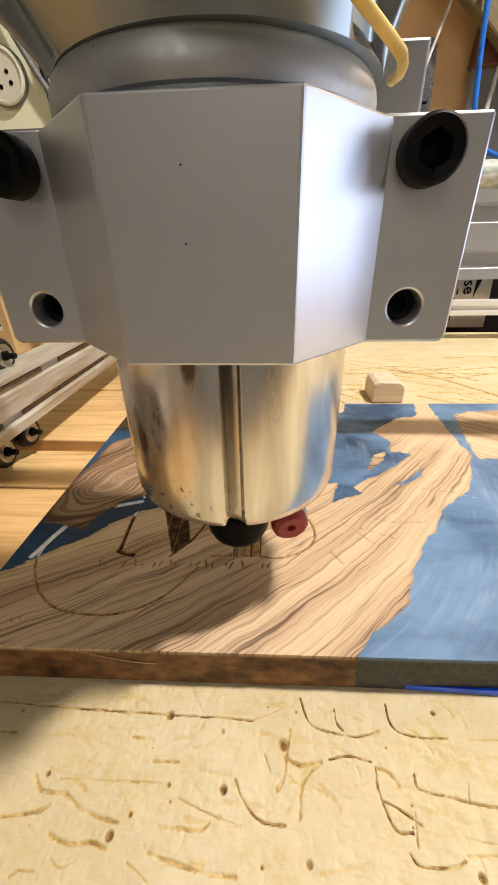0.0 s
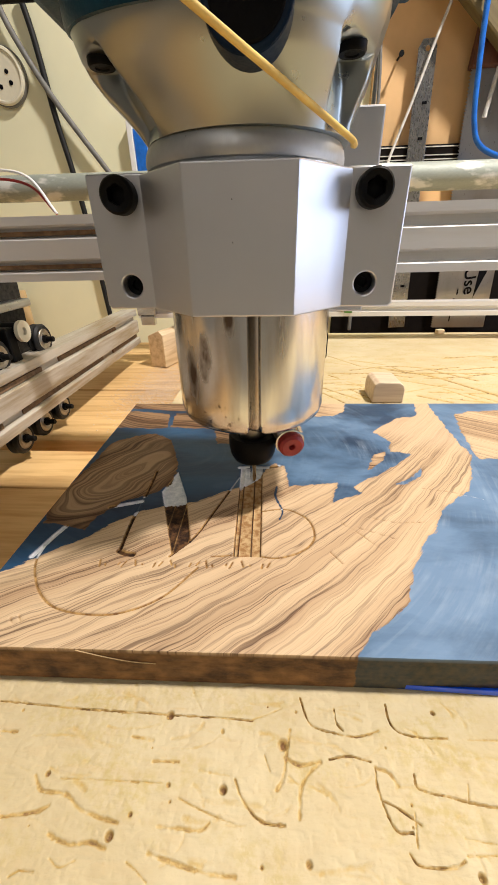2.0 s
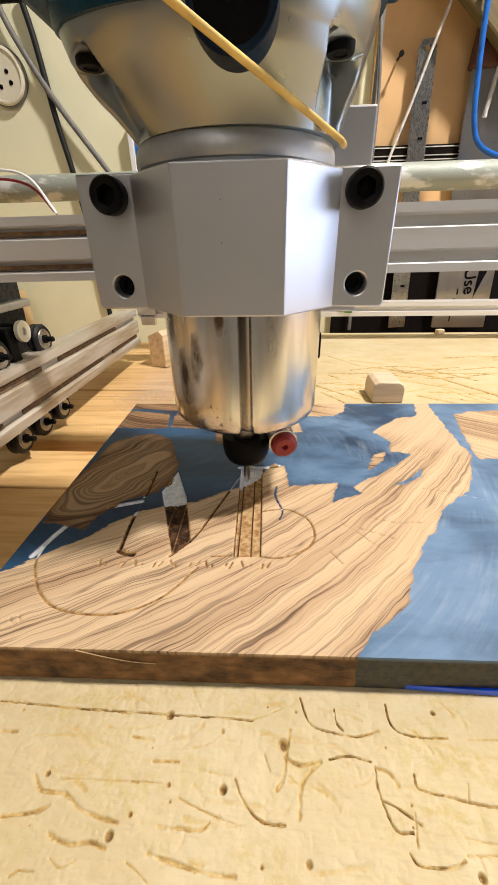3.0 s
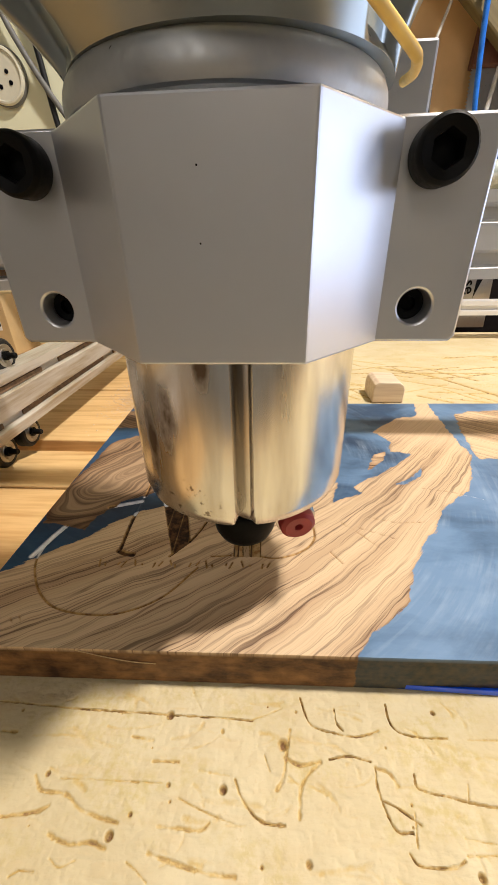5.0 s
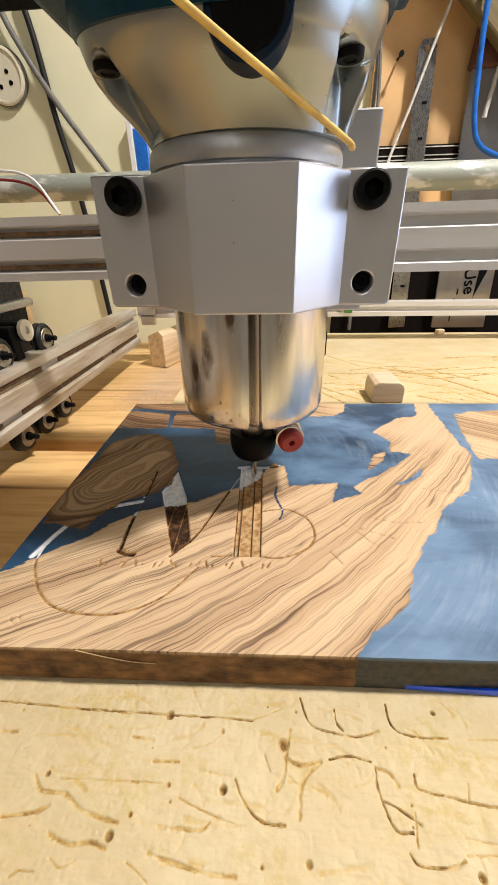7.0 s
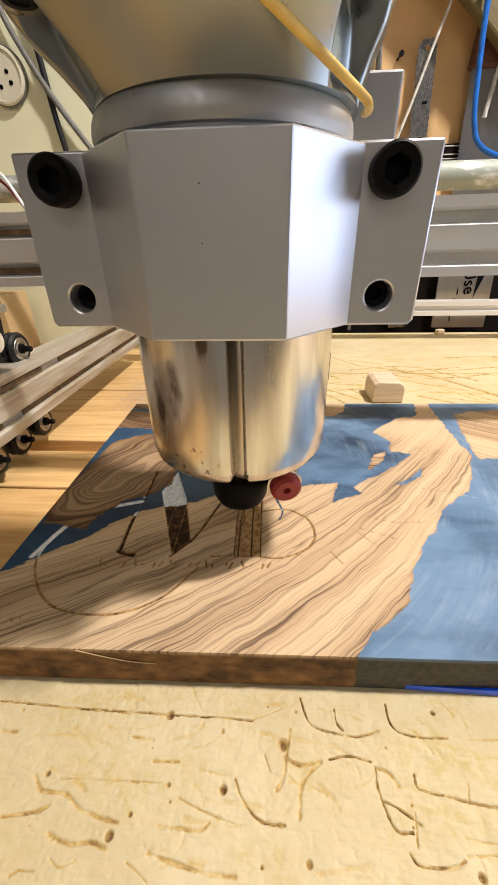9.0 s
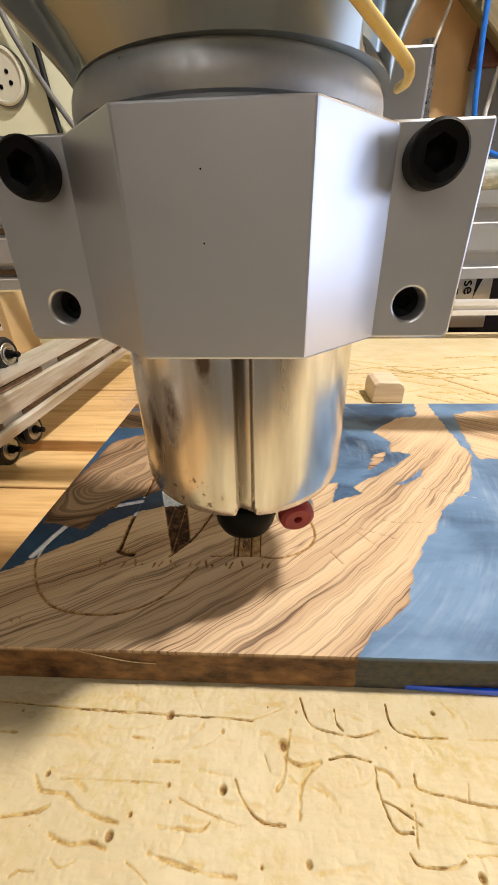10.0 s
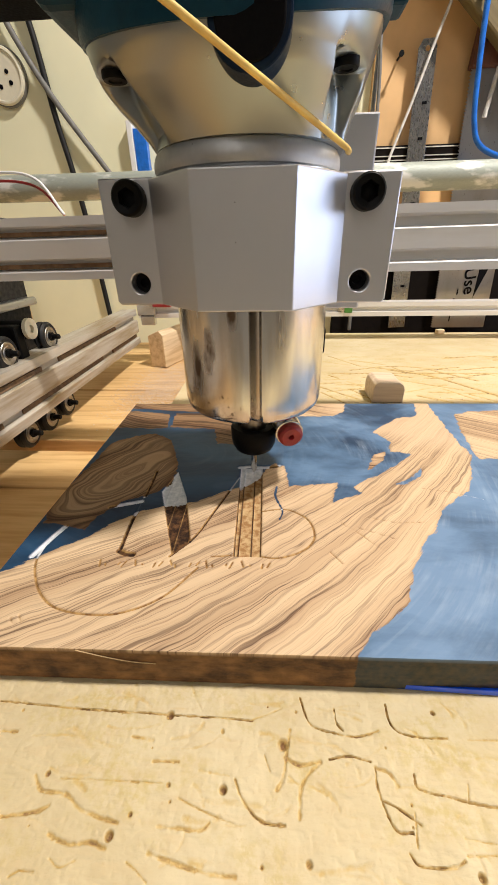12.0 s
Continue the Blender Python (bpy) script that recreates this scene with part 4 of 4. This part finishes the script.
def cord():
    t = thing("yellow_cord", (-12.4, 174.8, 0), "thin yellow cord tied across the router", "cord")
    pts = [(-57.4, -104, 189.2), (-13.9, -66.9, 171.3), (0.6, -54.5, 165.3), (15.1, -42.2, 159.4), (29.6, -29.8, 153.4), (32.2, -26, 152.6), (33.8, -19, 153), (35, -8, 155)]
    part("strand", tube(pts, 0.9, 8, 10), YELLOW, t, smooth=True)
    return t


GANTRY, WHEELS = gantry()
MOUNT = carriage()
ROUTER = router()
CORD = cord()


# ---- loose wood ----
def offcuts():
    ob = part("wood_offcut", prism([(-13.4, 0.1), (13.4, 0.1), (13.6, 12), (12.0, 16), (8.4, 18.4), (-9, 19), (-12.4, 16.8), (-13.6, 12)], -15, 15, "y", 1.0), PALE, None, m=pose(0.1005, 0.326, 0, 0, 0, 1))
    tagged(ob, "small rounded pale wood offcut on the spoilboard", "wood block")
    bm = prism([(-13, 0), (13, 0), (13, 46), (6, 52), (-13, 44)], 0, 60, "y", 0.8)
    ob = part("wood_block", bm, BLOCKWOOD, None, m=pose(-0.1695, 0.524, -0.0325, 0, 0, -20))
    tagged(ob, "upright pine block beside the frame rail", "wood block")
    ob = part("wood_chip", box(-6, 6, -4, 4, 0, 7, 1.5), BLOCKWOOD, None, m=pose(0.25, 0.588, -0.0004, 0, 0, 10))
    tagged(ob, "small wood chip on the edge of the spoilboard", "wood chip")
    bm = prism([(-16, 1.6), (20, 0.2), (95, -2.4), (95, 2.2), (-16, 2.2)], 0.1, 2.4, "z")
    ob = part("blue_film", bm, TAPE, None, m=pose(0.036, 0.0684, 0, 0, 0, 1.25))
    tagged(ob, "strip of bright blue film under the board", "film")


offcuts()


def sawdust():
    """Loose grains on the bench beside the rail and along the spoilboard."""
    rng = np.random.default_rng(9)
    verts, faces = [], []
    for k in range(9600):
        if k < 9300:
            x, y, z = rng.normal(-138, 24), 400 + rng.normal(0, 42) + abs(rng.normal(0, 60)), -33.0
            if x > -95 or x < -197 or y > 590:
                continue
        else:
            x, y, z = rng.uniform(-88, 330), 285 + abs(rng.normal(0, 70)), -0.15
            if y > 590:
                continue
        r = rng.uniform(0.3, 1.0)
        a = rng.uniform(0, 6.28)
        n = len(verts)
        for q in range(3):
            verts.append(((x + r * math.cos(a + q * 2.1)) * MM, (y + r * math.sin(a + q * 2.1)) * MM, z * MM))
        verts.append((x * MM, y * MM, (z + r * 0.9) * MM))
        faces += [(n, n + 1, n + 3), (n + 1, n + 2, n + 3), (n + 2, n, n + 3)]
    me = bpy.data.meshes.new("sawdust")
    me.from_pydata(verts, [], faces)
    me.materials.append(PALE)
    tagged(new("sawdust", me), "loose pale sawdust on the bench", "sawdust", kind="stuff")


sawdust()


# ---- back wall ----
def bars(name, parent, x, z, w, hgt, y, material):
    part(name, box(x, x + w, y - 0.6, y, z, z + hgt), material, parent)


def back_wall():
    ob = part("tool_panel", box(128, 900, 680, 691, 125, 900, 1), HARD)
    tagged(ob, "brown hardboard tool panel on the wall", "panel")
    t = thing("shelf_edge", (0, 0, 0), "black ledge with thin pale lines", "ledge")
    part("board", box(128, 900, 672, 679.5, 222, 244, 1), DARK, t)
    for z in (226, 231, 240.5):
        part("line", box(128, 900, 671, 672, z, z + 1.3), BRIGHT, t)
    ob = part("dark_cabinet", box(100, 900, 679, 691, -60, 124, 2), DARK)
    tagged(ob, "black board below the tool panel", "board")
    ob = part("wall_strip", box(127, 132, 664, 671, -10, 420, 1), GREY)
    tagged(ob, "dark cable running up the wall", "cable")

    t = thing("pipe", (0, 0, 0), "old galvanised pipe along the wall", "pipe")
    part("tube", lathe([(0, -700), (14.8, -700), (14.8, 700), (0, 700)], "x", (0, 560, 193.5), 40), GALV, t, smooth=True)
    for x in (-650, 650):
        part("bracket", box(x - 6, x + 6, 560, 691, 176, 211, 2), GALV, t)

    t = thing("steel_ruler", (0, 0, 0), "hanging steel ruler with worn marks", "ruler")
    part("blade", holed([(192, -6), (219, -6), (216, 342), (212, 350), (198, 350), (193, 342)], [(204.5, 341, 3)], 666, 667.5, 0.2), SMOKED, t)
    for k in range(8):
        bars("mark", t, 205, 20 + 38 * k, 6, 3, 665.9, BLACK)
    for k in range(40):
        bars("tick", t, 193.2, 12 + 8 * k, 3.5 if k % 5 else 6, 0.5, 665.9, GREY)

    t.matrix_basis = pose(0.205, 0, 0.06) @ pose(0, 0, 0, 0, -2.9, 0) @ pose(-0.205, 0, -0.06)

    t = thing("hand_saw", (0, 0, 0), "hanging hand saw with a toothed blade", "saw")
    teeth = []
    n = 90
    for k in range(n):
        f = k / n
        x = 268 - 18 * f
        teeth += [(x, -6 + 330 * f), (x - 2.6, -6 + 330 * (f + 0.6 / n))]
    blade = [(352, -6), (330, 324)] + [(250, 324)] + teeth[::-1]
    part("blade", prism(blade, 664, 665.4, "y"), DULL, t)
    # grip shape put where a reddish shadow lies on the panel
    part("grip", prism([(246, 318), (335, 318), (345, 420), (300, 450), (252, 410)], 658, 674, "y", 3), GRIP_SHADE, t, "reddish brown grip shape standing in for a shadow")
    # worn print on the blade: plain shapes, and the letters that can be read
    part("print_patch", prism([(322, 40), (338, 92), (322, 92)], 663.6, 663.9, "y"), BLACK, t)
    text(t, "Use", 25, pose(300 * MM, 0.6632, 84 * MM, 90, 80, 0), BLACK)
    for k in range(4):
        bars("print_bar", t, 292 + 3.2 * (k % 2), 4 + 14 * k, 1.6, 9, 663.6, BLACK)

    ob = part("rasp", tube([(283, 660, 332), (279, 660, 300), (276, 660, 268)], 2.7, 14, 12, 0.14), BRIGHT, smooth=True)
    tagged(ob, "twisted steel rod hanging on the panel", "tool")
    ob = part("nail", lathe([(0, 660), (3.2, 660), (3.2, 661.2), (1.3, 662), (1.3, 684), (0, 684)], "y", (157, 0, 335), 16), OXIDE)
    tagged(ob, "bent nail in the tool panel", "nail")
    ob = part("timber_brace", box(-230, 130, -9, 9, -40, 40, 3), BEAMWOOD, None, m=pose(0.330, 0.646, 0.334, 0, 38.5, 0))
    tagged(ob, "old timber brace fixed to the panel", "timber")
    for name, pts, r, mat, label in (
            ("blue_hose", [(238, 628, 430), (238, 628, 370), (244, 628, 306), (252, 628, 256), (268, 628, 231), (310, 628, 215)], 3.3, BLUE, "blue air hose hanging in a loop"),
            ("white_cable", [(214, 655, 420), (208, 655, 384), (194, 655, 340), (176, 655, 282), (158, 650, 232), (152, 645, 210)], 1.8, BRIGHT, "thin pale cable hanging by the ruler"),
            ("pale_cable", [(268, 645, 420), (272, 645, 360), (282, 645, 318), (300, 645, 290)], 2.0, BRIGHT, "pale cable beside the blue hose"),
            ("grey_cable", [(-373, 680, 420), (-358, 680, 380), (-318, 680, 310), (-254, 680, 222), (-246, 680, 205)], 4.0, GREY, "grey cable running down the wall"),
            ("black_cable", [(-340, 684, 420), (-332, 684, 375), (-324, 684, 290), (-314, 684, 222), (-306, 684, 140), (-298, 684, 6)], 4.0, RUBBER, "dark cable running down the wall"),
            ("thin_cable", [(119, 660, 420), (126, 660, 370), (133, 658, 300), (134, 656, 215)], 2.2, GREY, "thin dark cable on the panel edge")):
        ob = part(name, tube(pts, r, 14, 12, 0.0), mat, smooth=True)
        tagged(ob, label, "hose" if "hose" in name else "cable")
    t = thing("wall_frame", (0, 0, 0), "blue and white plate fixed to the wall", "frame")
    part("edge", box(-219, -211, 676, 691, 212, 285, 1), PAPER, t)
    part("panel", box(-210.5, -192, 678, 691, 212, 276, 1), BLUE, t)

    t = thing("wall_socket", (0, 0, 0), "ivory round wall socket with a dark rim", "socket")
    c = (-391, 0, 341)
    part("rim", lathe([(0, 686), (33.2, 686), (34, 688), (34, 691.5), (0, 691.5)], "y", c, 48), GREY, t, smooth=True)
    part("face", lathe([(0, 684), (27, 684), (28.5, 682), (31, 682.5), (32.4, 685), (32.4, 688), (0, 688)], "y", c, 48), IVORY, t, smooth=True)
    for dx, dz in ((-1, 14), (9, 4), (12, -8), (-4, -12), (-14, 4)):
        part("hole", lathe([(0, 683.2), (2.8, 683.2), (2.8, 683.9), (0, 683.9)], "y", (c[0] + dx, 0, c[2] + dz), 14), BLACK, t)

    t = thing("cardboard_box", (0, 0, 0), "brown cardboard box with a bar code label", "box")
    part("carton", box(-640, -430, 590, 660, -33, 62, 1), CARD, t)
    part("sticker", box(-462, -442, 589.2, 589.9, 8, 32), PAPER, t)
    x = -458
    for k in range(8):
        bars("code_bar", t, x, 14, 0.7 + 0.5 * (k % 3), 13, 589.1, BLACK)
        x += 2.1
    for k in range(3):
        bars("print_line", t, -462, 38 + 6 * k, 26 - 5 * k, 1.6, 589.9, DARK)


def text(parent, words, size, m, material):
    cu = bpy.data.curves.new("print", "FONT")
    cu.body, cu.size, cu.extrude, cu.offset = words, size * MM, 0.0002, 0.0003
    ob = new("tmp", cu)
    me = bpy.data.meshes.new_from_object(ob.evaluated_get(bpy.context.evaluated_depsgraph_get()))
    bpy.data.objects.remove(ob)
    me.materials.clear()
    me.materials.append(material)
    ob = new("print", me)
    ob.parent, ob.matrix_basis = parent, m
    return ob


back_wall()


def machine_wires():
    """Two thin motor wires that ride on the gantry."""
    out = []
    for dz, mat, name, label in ((0, RED, "red_wire", "thin red motor wire above the beam"), (5, PAPER, "white_wire", "thin white motor wire above the beam")):
        t = thing(name, (0, 0, 0), label, "wire")
        part("strand", tube([(-330, 330, 150 + dz), (-250, 322, 166 + dz), (-205, 318, 170 + dz), (-172, 312, 165 + dz), (-150, 300, 147)], 0.95, 10, 8), mat, t, smooth=True)
        out.append(t)
    return out


WIRES = machine_wires()


# ---- movement ----
# corners of the cutter's path: seconds, x and y in mm from its place at the far end
LEGS = [(-0.06, -0.9, -66.8), (0.18, 2.35, -66.8), (0.5, 2.35, -56.9), (1.0, 2.35, -42.1), (1.5, 2.35, -26.2), (2.0, 2.35, -11.4), (2.36, 2.35, 0.1), (2.57, -0.9, 0.1), (3.0, -0.9, -11.7), (4.78, -0.9, -66.8),
        (4.99, 2.35, -66.5), (5.5, 2.4, -51.7), (6.0, 2.4, -38.6), (6.5, 2.4, -23.9), (7.0, 2.4, -7.6), (7.26, 2.4, 0.1), (7.48, -0.9, 0.1), (9.0, -0.95, -45.9), (9.5, -0.95, -62.5), (9.63, -0.95, -66.6),
        (9.86, 2.35, -66.6), (10.0, 2.35, -62.4), (10.5, 2.35, -47.2), (11.0, 2.4, -34.4), (11.5, 2.35, -17.4), (12.0, 2.35, -1.5), (12.1, 2.35, 0.1)]


def travel(t):
    for a, b in zip(LEGS, LEGS[1:]):
        if t <= b[0]:
            f = (t - a[0]) / (b[0] - a[0])
            return a[1] + (b[1] - a[1]) * f, a[2] + (b[2] - a[2]) * f
    return LEGS[-1][1:]


def motions():
    times = [k / 10 for k in range(121)]
    spots = [(t, *travel(t)) for t in times]
    walk(GANTRY, [(t, pose(0, y * MM, 0)) for t, x, y in spots])
    for ob in WIRES:
        walk(ob, [(t, pose(0, y * MM, 0)) for t, x, y in spots])
    for ob, x0 in ((MOUNT, -12.9), (ROUTER, -12.4), (CORD, -12.4)):
        walk(ob, [(t, pose((x + x0) * MM, (y + 174.8) * MM, 0)) for t, x, y in spots])
    for w, wy, wz in WHEELS:
        side = -1 if wz > 20 else 1
        walk(w, [(t, pose(-210 * MM, wy * MM, wz * MM, side * math.degrees(y / 10.5), 0, 0)) for t, x, y in spots])


motions()
